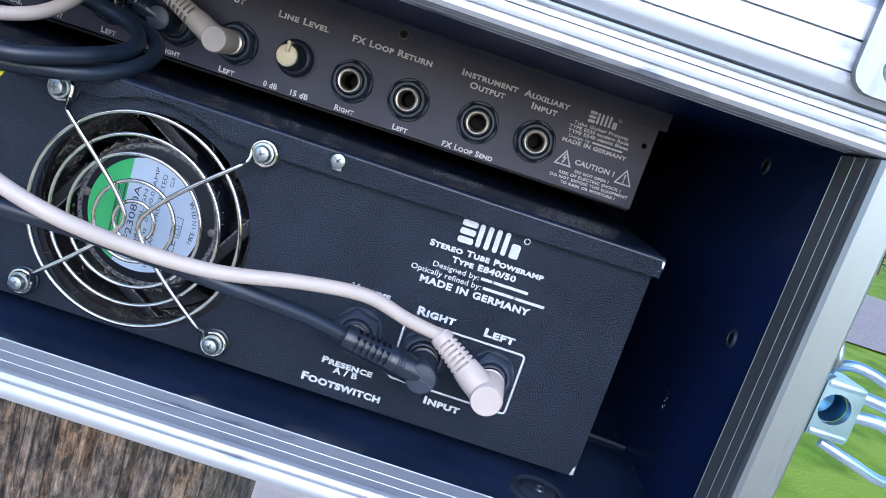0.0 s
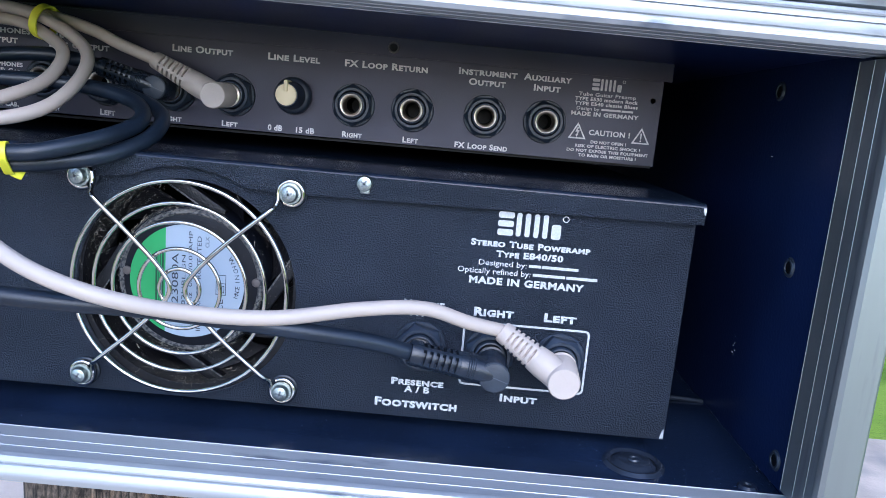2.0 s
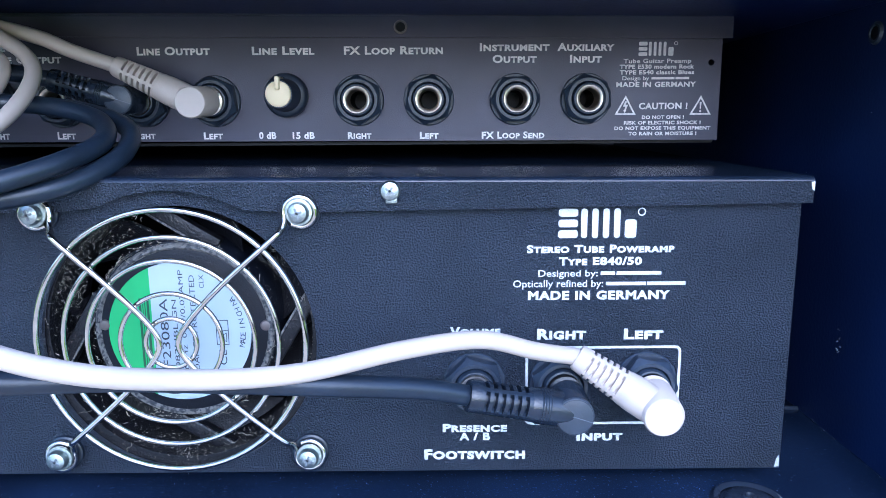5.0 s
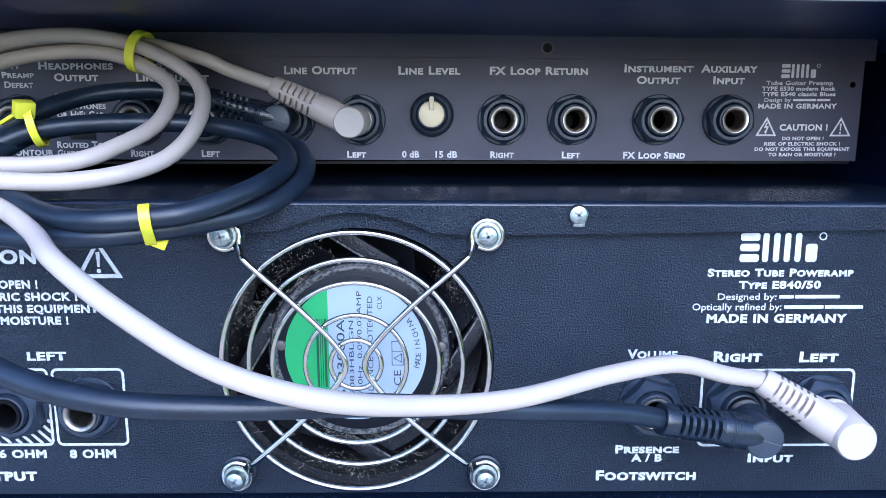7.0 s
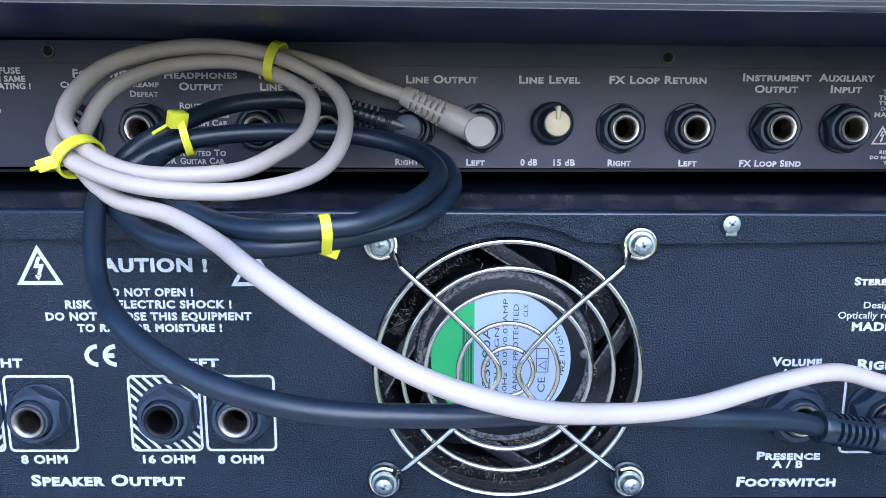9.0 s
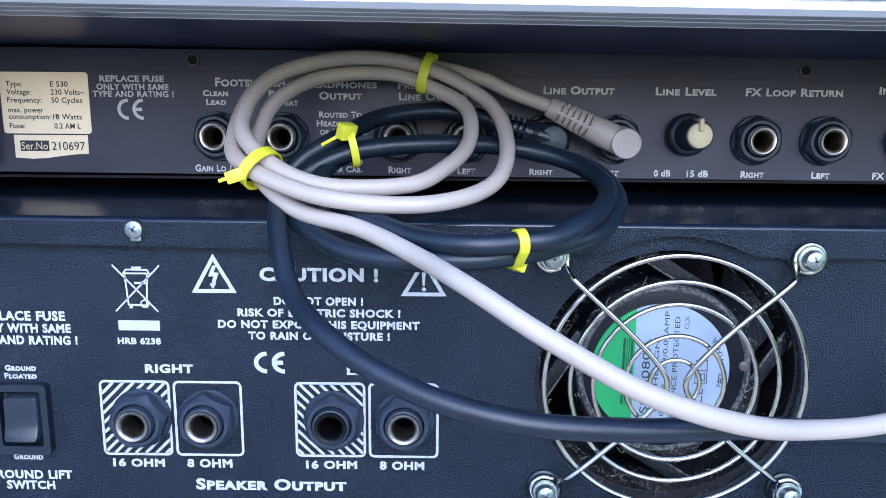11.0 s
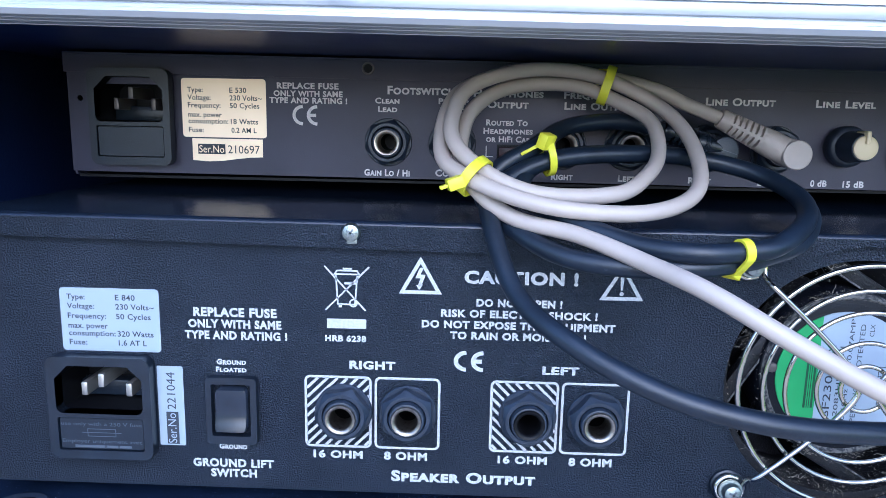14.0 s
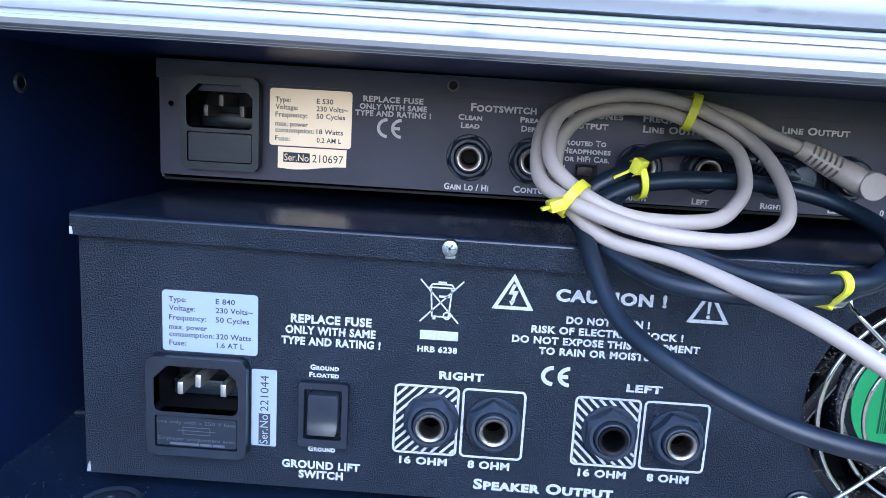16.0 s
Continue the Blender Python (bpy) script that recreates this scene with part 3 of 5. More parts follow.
# near-black block filling the gap between case top and lid
bm = boxed(CASE_X0 - 0.004, CASE_X1 + 0.004, -0.010, CASE_BACK, CASE_Z1 + SLAB + 0.0001, LZ + 0.0010)
for v in bm.verts:
    v.co.z -= TOP_TILT * v.co.x
part("gap_block", bm, "dark", lid)
brk = plate(rounded(0.188, 0.222, LZ - 0.0005, LZ + 0.040, 0.006), [circle(0.1985, LZ + 0.0075, 0.0042, 24)], -0.0476, -0.0450)
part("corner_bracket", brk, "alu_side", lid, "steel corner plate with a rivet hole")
part("rivet", lathe(bmesh.new(), [(0, -0.002), (0.002, -0.0018), (0.0034, -0.0008), (0.0042, 0.0)], Matrix.Translation((0.1985, -0.0452, LZ + 0.0075)), 20), "zinc", lid)


# ---- small fittings shared by both amplifiers ----
def screw(parent, x, y, z, r, mat="zinc", h=0.0022, name="screw", turn=20, washer=0.0, slot=True):
    m = Matrix.Translation((x, y, z))
    bm = bmesh.new()
    if washer:
        lathe(bm, [(washer, 0.0), (washer, -0.0008), (r, -0.0009)], m, 28)
        m = Matrix.Translation((x, y - 0.0008, z))
    lathe(bm, [(0, -h), (r * 0.45, -h), (r * 0.85, -h * 0.8), (r, -h * 0.35), (r, 0.0)], m, 28)
    ob = part(name, bm, mat, parent)
    if not slot:
        return ob
    # dark bars on the head paint the shade of its cross recess
    bm = bmesh.new()
    for k in (0, 90):
        c = bmesh.new()
        box(c, -r * 0.50, r * 0.50, -0.00010, 0.0006, -r * 0.11, r * 0.11)
        for v in c.verts:
            v.co = m @ Matrix.Translation((0, -h, 0)) @ Matrix.Rotation(radians(turn + k), 4, "Y") @ v.co
        me = bpy.data.meshes.new("x")
        c.to_mesh(me)
        c.free()
        bm.from_mesh(me)
        bpy.data.meshes.remove(me)
    part("cross_slot", bm, "slot", ob)
    return ob


def panel_jack(parent, x, y, z, turn=0, dark=False, ferrule="nickel"):
    """A quarter-inch panel jack: round flange, chamfered hexagonal plastic nut, stepped collar and a metal ferrule."""
    m = Matrix.Translation((x, y, z))
    jack = part("jack_socket", lathe(bmesh.new(), [(0.0040, 0.0), (0.0089, 0.0), (0.0089, -0.0007), (0.0086, -0.0010), (0.0060, -0.0010)], m, 56), "nut", parent)
    bm = bmesh.new()
    n, rows = 72, []
    for k in range(n):
        a = 360 * k / n
        h = 0.0076 / math.cos(radians((a - turn) % 60 - 30))
        cut = -0.0050 + max(0.0, h - 0.0072) * 1.15
        rows.append([bm.verts.new(m @ Vector((r * math.cos(radians(a)), w, r * math.sin(radians(a))))) for r, w in ((h, -0.0008), (h, cut), (0.0072, -0.0050), (0.0070, -0.0052), (0.0060, -0.0052), (0.0058, -0.0048), (0.0058, -0.0012))])
    for k in range(n):
        a, b = rows[k], rows[(k + 1) % n]
        for i in range(len(a) - 1):
            bm.faces.new((a[i], b[i], b[i + 1], a[i + 1]))
    part("hex_nut", bm, "nut", jack, smooth=22)
    part("collar", lathe(bmesh.new(), [(0.0055, -0.0010), (0.0055, -0.0060), (0.0052, -0.0065), (0.0049, -0.0066), (0.0046, -0.0066), (0.0046, -0.0040)], m, 44), "nut", jack)
    part("ferrule", lathe(bmesh.new(), [(0.0047, -0.0050), (0.0047, -0.0071), (0.0045, -0.0074), (0.0039, -0.0073), (0.0034, -0.0068), (0.0032, -0.0056), (0.0031, 0.0010)], m, 44), "dark" if dark else ferrule, jack)
    part("dark_bore", lathe(bmesh.new(), [(0.0033, 0.0006), (0.0030, 0.014), (0, 0.014)], m, 24), "dark", jack)
    if ferrule != "nickel":
        part("contact_spring", boxed(x - 0.0020, x + 0.0020, y + 0.0020, y + 0.0030, z + 0.0006, z + 0.0012, 0.0001), "pin_dark", jack)
    return jack


def power_inlet(parent, x0, x1, z0, z1, y, worded):
    """A mains inlet with three blades and a fuse drawer, in metres."""
    w, h = x1 - x0, z1 - z0
    sx0, sx1, sz0, sz1 = x0 + w * 0.08, x1 - w * 0.08, z0 + h * 0.45, z1 - h * 0.085
    cut = h * 0.13
    hole = [(sx0 + 0.0019, sz0), (sx1 - 0.0019, sz0), (sx1 - 0.0006, sz0 + 0.0006), (sx1, sz0 + 0.0019), (sx1, sz1 - cut), (sx1 - cut, sz1), (sx0 + cut, sz1), (sx0, sz1 - cut), (sx0, sz0 + 0.0019), (sx0 + 0.0006, sz0 + 0.0006)]
    draw = rounded(x0 + w * 0.085, x1 - w * 0.085, z0 + h * 0.085, z0 + h * 0.41, 0.0006, 2)
    inlet = part("power_inlet", plate(rounded(x0, x1, z0, z1, 0.003), [hole, draw], y - 0.0042, y), "plastic", parent)
    bm = bmesh.new()
    n = len(hole)
    a = [bm.verts.new((u, y - 0.004, s)) for u, s in hole]
    b = [bm.verts.new((u, y + 0.016, s)) for u, s in hole]
    for i in range(n):
        bm.faces.new((a[i], a[(i + 1) % n], b[(i + 1) % n], b[i]))
    bm.faces.new(b)
    part("cavity", bm, "dark", inlet)
    cx = (sx0 + sx1) / 2
    for dx, dz, out in ((-0.0071, -0.0016, 0.0008), (0.0, 0.0024, -0.0022), (0.0071, -0.0016, 0.0008)):
        zc = sz0 + (sz1 - sz0) * 0.5 + dz
        # the preamp's blades take the darkened metal, for the shade in its inlet
        part("blade", boxed(cx + dx - 0.0010, cx + dx + 0.0010, y + out, y + 0.016, zc - 0.0022, zc + 0.0022, 0.0004), "pin" if worded else "pin_dark", inlet)
    part("cavity_step", boxed(sx0 + 0.0004, sx1 - 0.0004, y + 0.0105, y + 0.0155, sz0 + 0.0004, sz0 + (sz1 - sz0) * 0.36, 0.0004), "plastic", inlet)
    d = [(u, s) for u, s in draw]
    k = 0.0004
    mx, mz = (x0 + x1) / 2, z0 + h * 0.2475
    inner = [(u + (k if u < mx else -k), s + (k if s < mz else -k)) for u, s in d]
    part("fuse_drawer", plate(inner, [], y - 0.0036, y), "plastic", inlet)
    part("drawer_tab", boxed(mx - 0.003, mx + 0.003, y - 0.0039, y - 0.001, z0 + h * 0.405, z0 + h * 0.44, 0.0003), "plastic", inlet)
    if worded:
        fy = y - 0.00372
        g = "emboss"
        lettering(inlet, "use only with a 250 V fuse", x0 * 1000 + 3.5, x1 * 1000 - 3.5, mz * 1000 + 2.6, mz * 1000 + 3.9, fy, g, 0.0, name="embossing")
        bm = bmesh.new()
        stroke(bm, [(mx * 1000 - 4.4, mz * 1000 - 0.8), (mx * 1000 + 4.4, mz * 1000 - 0.8), (mx * 1000 + 4.4, mz * 1000 + 1.6), (mx * 1000 - 4.4, mz * 1000 + 1.6)], 0.22, fy, True)
        stroke(bm, [(mx * 1000 - 6.2, mz * 1000 + 0.4), (mx * 1000 + 6.2, mz * 1000 + 0.4)], 0.22, fy)
        part("fuse_mark", bm, g, inlet)
        lettering(inlet, "Employer uniquement avec", x0 * 1000 + 3.6, x1 * 1000 - 3.6, mz * 1000 - 3.1, mz * 1000 - 1.8, fy, g, 0.0, name="embossing")
        bars(inlet, x0 * 1000 + 7.5, x1 * 1000 - 7, mz * 1000 - 4.6, mz * 1000 - 3.8, fy, g, 3)
    return inlet


M["grit"] = material("pale grit", (0.30, 0.31, 0.33), 0.9)
# flat marks paler than the plastic, painting the light caught on raised edges
M["emboss"] = material("paler plastic painted as lit relief", (0.085, 0.10, 0.125), 0.45)


def warning_triangle(parent, x0, x1, z0, z1, y, bolt, mat="print", line=1.1):
    bm = bmesh.new()
    xm, k = (x0 + x1) / 2, line
    stroke(bm, [(x0 + k * 0.8, z0 + k / 2), (xm, z1 - k), (x1 - k * 0.8, z0 + k / 2)], k, y, True)
    h, w = z1 - z0, x1 - x0
    if bolt:
        poly(bm, [(xm - w * .02, z0 + h * .70), (xm - w * .12, z0 + h * .42), (xm + w * .0, z0 + h * .42), (xm - w * .06, z0 + h * .22), (xm + w * .02, z0 + h * .22), (xm + w * .12, z0 + h * .52), (xm + w * .0, z0 + h * .52), (xm + w * .07, z0 + h * .70)][::-1], y)
        poly(bm, [(xm - w * .10, z0 + h * .24), (xm - w * .03, z0 + h * .10), (xm + w * .06, z0 + h * .26)], y)
    else:
        poly(bm, [(xm - w * .045, z0 + h * .66), (xm + w * .045, z0 + h * .66), (xm + w * .025, z0 + h * .28), (xm - w * .025, z0 + h * .28)], y)
        poly(bm, [(xm + w * .05 * math.cos(a * math.pi / 5), z0 + h * .18 + w * .05 * math.sin(a * math.pi / 5)) for a in range(10)], y)
    return part("warning_triangle", bm, mat, parent)


def conformity_mark(parent, x0, x1, z0, z1, y, mat="print", line=1.3):
    bm = bmesh.new()
    r, zc = (z1 - z0) / 2 - line / 2, (z0 + z1) / 2
    w = (x1 - x0) * 0.42
    c1, c2 = x0 + w, x1
    for c in (c1, c2):
        stroke(bm, [(c - (c - (c - w)) * 0 - w * 0.0 + (-(w - line / 2)) * math.cos(radians(t)), zc + r * math.sin(radians(t))) for t in range(-90, 91, 12)], line, y)
    stroke(bm, [(c2 - w + line, zc), (c2 - w * 0.12, zc)], line, y)
    return part("conformity_mark", bm, mat, parent)


def maker_mark(parent, x0, x1, z0, z1, y, mat="print"):
    """The maker's sign as plain rounded bars."""
    w, h = x1 - x0, z1 - z0
    mark = part("maker_mark", stroke(bmesh.new(), [(x1 + h * .16 + h * .12 * math.cos(radians(a)), z1 - h * .12 + h * .12 * math.sin(radians(a))) for a in range(0, 360, 30)], h * .04, y, True), mat, parent)
    for a, b, lo, hi in ((0.0, 0.25, 0.0, 0.27), (0.0, 0.25, 0.37, 0.63), (0.0, 0.25, 0.73, 1.0), (0.29, 0.37, 0.0, 1.0), (0.43, 0.51, 0.0, 1.0), (0.57, 0.65, 0.0, 1.0), (0.71, 0.79, 0.0, 1.0), (0.85, 1.0, 0.0, 0.62)):
        part("block", poly(bmesh.new(), rounded(x0 + w * a, x0 + w * b, z0 + h * lo, z0 + h * hi, h * 0.09, 3), y), mat, mark)
    return mark


# dust and grit lying in the case
rnd = random.Random(21)


def flakes(bm, count, place, lo, hi):
    for _ in range(count):
        c, s = Vector(place()), rnd.uniform(lo, hi)
        d = Vector((rnd.gauss(0, 1), rnd.gauss(0, 1), rnd.gauss(0, 1))).normalized()
        e = d.orthogonal().normalized()
        bm.faces.new([bm.verts.new(c + w) for w in (d * s, e * s * .5, -d * s, -e * s * .5)])


bm = bmesh.new()
flakes(bm, 130, lambda: (CASE_X0 + abs(rnd.gauss(0, 0.0012)) + 0.0002, rnd.uniform(-0.02, 0.16), CASE_Z0 + abs(rnd.gauss(0, 0.0006)) + 0.0002), 0.00008, 0.0003)
flakes(bm, 50, lambda: (CASE_X1 - abs(rnd.gauss(0, 0.0010)) - 0.0002, rnd.uniform(-0.02, 0.16), CASE_Z0 + abs(rnd.gauss(0, 0.0006)) + 0.0002), 0.0001, 0.0004)
flakes(bm, 700, lambda: (rnd.uniform(CASE_X0 + 0.004, CASE_X1 - 0.004), rnd.uniform(-0.02, 0.08), CASE_Z0 + 0.00015), 0.00006, 0.00022)
flakes(bm, 12, lambda: (CASE_X1 - 0.0002, 0.034 + rnd.gauss(0, 0.0008), 0.886 + rnd.uniform(-0.004, 0.004)), 0.0002, 0.0007)
flakes(bm, 40, lambda: (CASE_X1 - 0.0002, rnd.uniform(-0.01, 0.15), rnd.uniform(0.86, 0.99)), 0.0001, 0.0004)
flakes(bm, 90, lambda: (rnd.uniform(-0.262, 0.168), -0.00012, 0.862 + 0.074 * rnd.random() ** 1.6), 0.00006, 0.00020)
flakes(bm, 60, lambda: (rnd.uniform(-0.262, 0.168), 0.001 + 0.05 * rnd.random() ** 2, 0.9462 - 0.0045 * 0.2), 0.00006, 0.00018)
tagged(part("grit", bm, "grit", None, smooth=0), "pale dust and grit lying in the case", "dust", kind="stuff")

# ---- the power amplifier ----
AX0, AX1, AZ0 = -0.269, 0.173, 0.8585
amp = thing("power_amplifier", "black two-unit rack power amplifier, back panel with fan and sockets", "amplifier")
PY = -0.00012
FC, FZ = -0.0004, 0.9003
AMP_JACKS = (-0.1552, -0.1352, -0.0982, -0.0772, 0.0832, 0.1078, 0.1322)
inlet_hole = rounded(-0.2445, -0.2160, 0.8680, 0.9005, 0.002, 3)
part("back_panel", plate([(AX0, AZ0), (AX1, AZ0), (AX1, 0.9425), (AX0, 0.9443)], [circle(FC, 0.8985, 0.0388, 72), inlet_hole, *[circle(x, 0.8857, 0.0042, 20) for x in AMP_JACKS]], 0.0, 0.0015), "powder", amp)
bm = boxed(AX0, AX1, 0.0016, 0.33, AZ0, AZ0 + 0.0012)
part("bottom_plate", bm, "cover", amp)
for x in (AX0, AX1 - 0.0012):
    part("side_plate", boxed(x, x + 0.0012, 0.0016, 0.33, AZ0 + 0.0013, 0.9426), "cover", amp)
# unseen dark walls added to close off the inside behind the fan
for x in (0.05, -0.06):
    part("dark_backing", boxed(x, x + 0.001, 0.0017, 0.20, AZ0 + 0.0013, 0.9425), "dark", amp)
part("dark_backing", boxed(-0.0589, 0.0499, 0.060, 0.061, AZ0 + 0.0013, 0.9425), "dark", amp)
# cover with its folded lip, which arches over the fan
arch = [(FC + 0.0425 * math.cos(radians(a)), 0.9000 + 0.0425 * math.sin(radians(a))) for a in range(61, 120, 4)]
notch_r = [(0.0358 + 0.0052 * math.cos(radians(a)), 0.9357 + 0.0052 * math.sin(radians(a))) for a in range(10, 171, 16)]
notch_l = [(-0.0362 + 0.0052 * math.cos(radians(a)), 0.9357 + 0.0052 * math.sin(radians(a))) for a in range(10, 171, 16)]
LX0, LX1 = -0.2705, 0.1750
outline = [(LX0, 0.9388), (LX0, 0.9446), (LX1, 0.9446), (LX1, 0.9388), *notch_r, *arch, *notch_l]
lipmesh = plate(outline, [], -0.0022, -0.0004)
LEAN = 0.0045
for v in lipmesh.verts:
    v.co.z -= LEAN * (v.co.x + 0.2)
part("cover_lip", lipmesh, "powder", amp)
bm = bmesh.new()
prof = [(-0.0022, 0.9447), (-0.0020, 0.9453), (-0.0014, 0.9458), (-0.0006, 0.9460), (0.33, 0.9460), (0.33, 0.9447)]
p = [bm.verts.new((LX0, y, z)) for y, z in prof]
q = [bm.verts.new((LX1, y, z)) for y, z in prof]
bm.faces.new(p)
bm.faces.new(q[::-1])
for i in range(len(p)):
    bm.faces.new((p[i], q[i], q[(i + 1) % len(p)], p[(i + 1) % len(p)]))
for v in bm.verts:
    v.co.z -= LEAN * (v.co.x + 0.2)
part("top_cover", bm, "cover", amp)
for x, z in ((0.0603, 0.9412), (-0.1523, 0.9424)):
    screw(amp, x, -0.0022, z, 0.0028, turn=35)
    part("threaded_tab", boxed(x - 0.0013, x + 0.0019, -0.0034, -0.0023, z - 0.0034, z - 0.0010, 0.0003), "zinc", amp)
for x in (AX0 + 0.0006, AX1 - 0.0010):
    part("chipped_corner", prism(bmesh.new(), [(x - 0.0006, AZ0 + 0.0003), (x + 0.0008, AZ0 + 0.0005), (x + 0.0006, AZ0 + 0.0042), (x - 0.0001, AZ0 + 0.0028)], -0.0001, 0.0006), "bare", amp)
part("chipped_corner", prism(bmesh.new(), [(LX1 - 0.0005, 0.9408), (LX1 + 0.0001, 0.9404), (LX1 + 0.0001, 0.9429), (LX1 - 0.0009, 0.9428)], -0.0023, -0.0004), "bare", amp)
part("chipped_corner", prism(bmesh.new(), [(LX0 - 0.0001, 0.9392), (LX0 + 0.0010, 0.9394), (LX0 + 0.0007, 0.9416), (LX0 - 0.0001, 0.9418)], -0.0023, -0.0004), "bare", amp)

# fan
fan = part("fan", plate(rounded(FC - 0.040, FC + 0.040, FZ - 0.0405, FZ + 0.0395, 0.004), [circle(FC, FZ, 0.0375, 64)], 0.0018, 0.026), "fan", amp, "dusty black axial fan")
part("motor_hub", lathe(bmesh.new(), [(0, 0.0045), (0.0235, 0.0045), (0.0262, 0.0052), (0.0270, 0.0070), (0.0270, 0.020)], Matrix.Translation((FC, 0, FZ)), 64), "hub", fan)
for ang in (75, 165, 255, 345):
    a = Vector((0.0262 * math.cos(radians(ang - 8)), 0.0, 0.0262 * math.sin(radians(ang - 8))))
    b = Vector((0.0392 * math.cos(radians(ang + 32)), 0.0, 0.0392 * math.sin(radians(ang + 32))))
    way, long = (b - a).normalized(), (b - a).length
    stay = None
    for name, ends, mat in (("stay", (0.0, long, 0.0062, 0.0100, -0.0024, 0.0020, 0.0005), "fan"), ("dusty_edge", (0.0004, long - 0.0006, 0.0059, 0.0064, 0.0014, 0.0020, 0.0001), "fan_dust")):
        bm = boxed(*ends)
        for v in bm.verts:
            v.co = Vector((FC, 0, FZ)) + a + way * v.co.x + Vector((-way.z, 0, way.x)) * v.co.z + Vector((0, v.co.y, 0))
        stay = part(name, bm, mat, stay or fan)
for k in range(7):
    bm = bmesh.new()
    rowsb = []
    for s in range(7):
        r = 0.0255 + s * 0.0019
        a0 = radians(k * 360 / 7 + s * 3)
        rowsb.append([bm.verts.new((FC + r * math.cos(a0 + radians(34) * u), 0.012 + 0.012 * u, FZ + r * math.sin(a0 + radians(34) * u))) for u in (0, .25, .5, .75, 1)])
    for a, b in zip(rowsb, rowsb[1:]):
        for i in range(4):
            bm.faces.new((a[i], a[i + 1], b[i + 1], b[i]))
    g = bmesh.ops.extrude_face_region(bm, geom=list(bm.faces))["geom"]
    bmesh.ops.translate(bm, verts=[v for v in g if isinstance(v, bmesh.types.BMVert)], vec=(0, 0.0012, 0))
    part("blade", bm, "fan", fan)
part("dusty_rim", lathe(bmesh.new(), [(0.0240, 0.0046), (0.0246, 0.0040), (0.0254, 0.0041), (0.0259, 0.0050)], Matrix.Translation((FC, 0, FZ)), 72), "fan_dust", fan)
# label with its green segment
LR, LC = 0.0205, (FC - 0.0012, FZ - 0.0002)
half = math.degrees(math.acos(0.0078 / LR))
seg_g = [(LC[0] + LR * math.cos(radians(a)), LC[1] + LR * math.sin(radians(a))) for a in np.linspace(180 - half, 180 + half, 40)]
seg_w = [(LC[0] + LR * math.cos(radians(a)), LC[1] + LR * math.sin(radians(a))) for a in np.linspace(-180 + half, 180 - half, 60)]
part("label_field", prism(bmesh.new(), seg_w, 0.0041, 0.0045), "fan_label", fan)
part("label_segment", prism(bmesh.new(), seg_g, 0.0041, 0.0045), "green", fan)
LY = 0.0040
bars(fan, -12.9, -10.0, 889.7, 910.2, LY, "green_ink", 4, name="maker_bar")
lettering(fan, "SF23080A", -7.2, -4.6, 886.7, 910.1, LY, "ink", 0.0, turn=90)
lettering(fan, "2083HBL.GN", -3.6, -2.1, 887.2, 909.7, LY, "ink", 0.0, turn=90)
lettering(fan, "50/60Hz  0.09/0.07AMP", -1.2, 0.3, 884.2, 918.5, LY, "ink", 0.0, turn=90)
lettering(fan, "IMPEDANCE PROTECTED", 1.8, 3.5, 882.2, 916.9, LY, "ink", 0.0, turn=90)
lettering(fan, "CLX", 4.7, 6.2, 913.1, 916.9, LY, "ink", 0.0, turn=90)
bm = bmesh.new()
stroke(bm, [(8.9, 896.3), (12.3, 896.3), (12.3, 903.5), (8.9, 903.5)], 0.22, LY, True)
stroke(bm, [(11.7, 897.1), (9.5, 898.4), (11.7, 899.7)], 0.2, LY, True)
stroke(bm, [(9.0, 900.5), (12.2, 900.5)], 0.2, LY)
part("approval_mark", bm, "ink", fan)
lettering(fan, "CE", 9.2, 11.6, 890.1, 894.7, LY, "ink", 0.0, turn=90)
for k, ch in enumerate("MADE IN CHINA"):
    if ch == " ":
        continue
    a = radians(-13 + k * 3.7)
    me = text_mesh(ch, 0.0, False)
    for v in me.vertices:
        u, s = v.co.x * 0.0023 - 0.0007, v.co.y * 0.0022
        r = 0.0189 - s
        b = a + u / 0.0172
        v.co = (LC[0] + r * math.cos(b), LY, LC[1] + r * math.sin(b))
    part("lettering", me, "ink", fan)
screw(fan, FC + 0.0235, 0.0046, FZ + 0.0015, 0.0016, "pin_dark", 0.0008, "hub_screw", slot=False)
screw(fan, FC - 0.0228, 0.0046, FZ + 0.002, 0.0016, "pin_dark", 0.0008, "hub_screw", slot=False)
# lint on the frame
rnd = random.Random(9)
bm = bmesh.new()
for i in range(4200):
    a = rnd.choice((rnd.gauss(-90, 28), rnd.uniform(0, 360), rnd.gauss(125, 22)))
    inner = rnd.random() < 0.25
    r = rnd.gauss(0.0266, 0.0005) if inner else 0.0377 - abs(rnd.gauss(0, 0.0006))
    y = rnd.uniform(0.004, 0.008) if inner else rnd.uniform(0.0012, 0.016)
    c = Vector((FC + r * math.cos(radians(a)), y, FZ + r * math.sin(radians(a))))
    s = rnd.uniform(0.00006, 0.00026) * (2.2 if i % 40 == 0 else 1)
    d = Vector((rnd.gauss(0, 1), rnd.gauss(0, 1), rnd.gauss(0, 1))).normalized()
    e = d.orthogonal().normalized()
    bm.faces.new([bm.verts.new(c + w) for w in (d * s * 2, e * s * .4, -d * s * 2, -e * s * .4)])
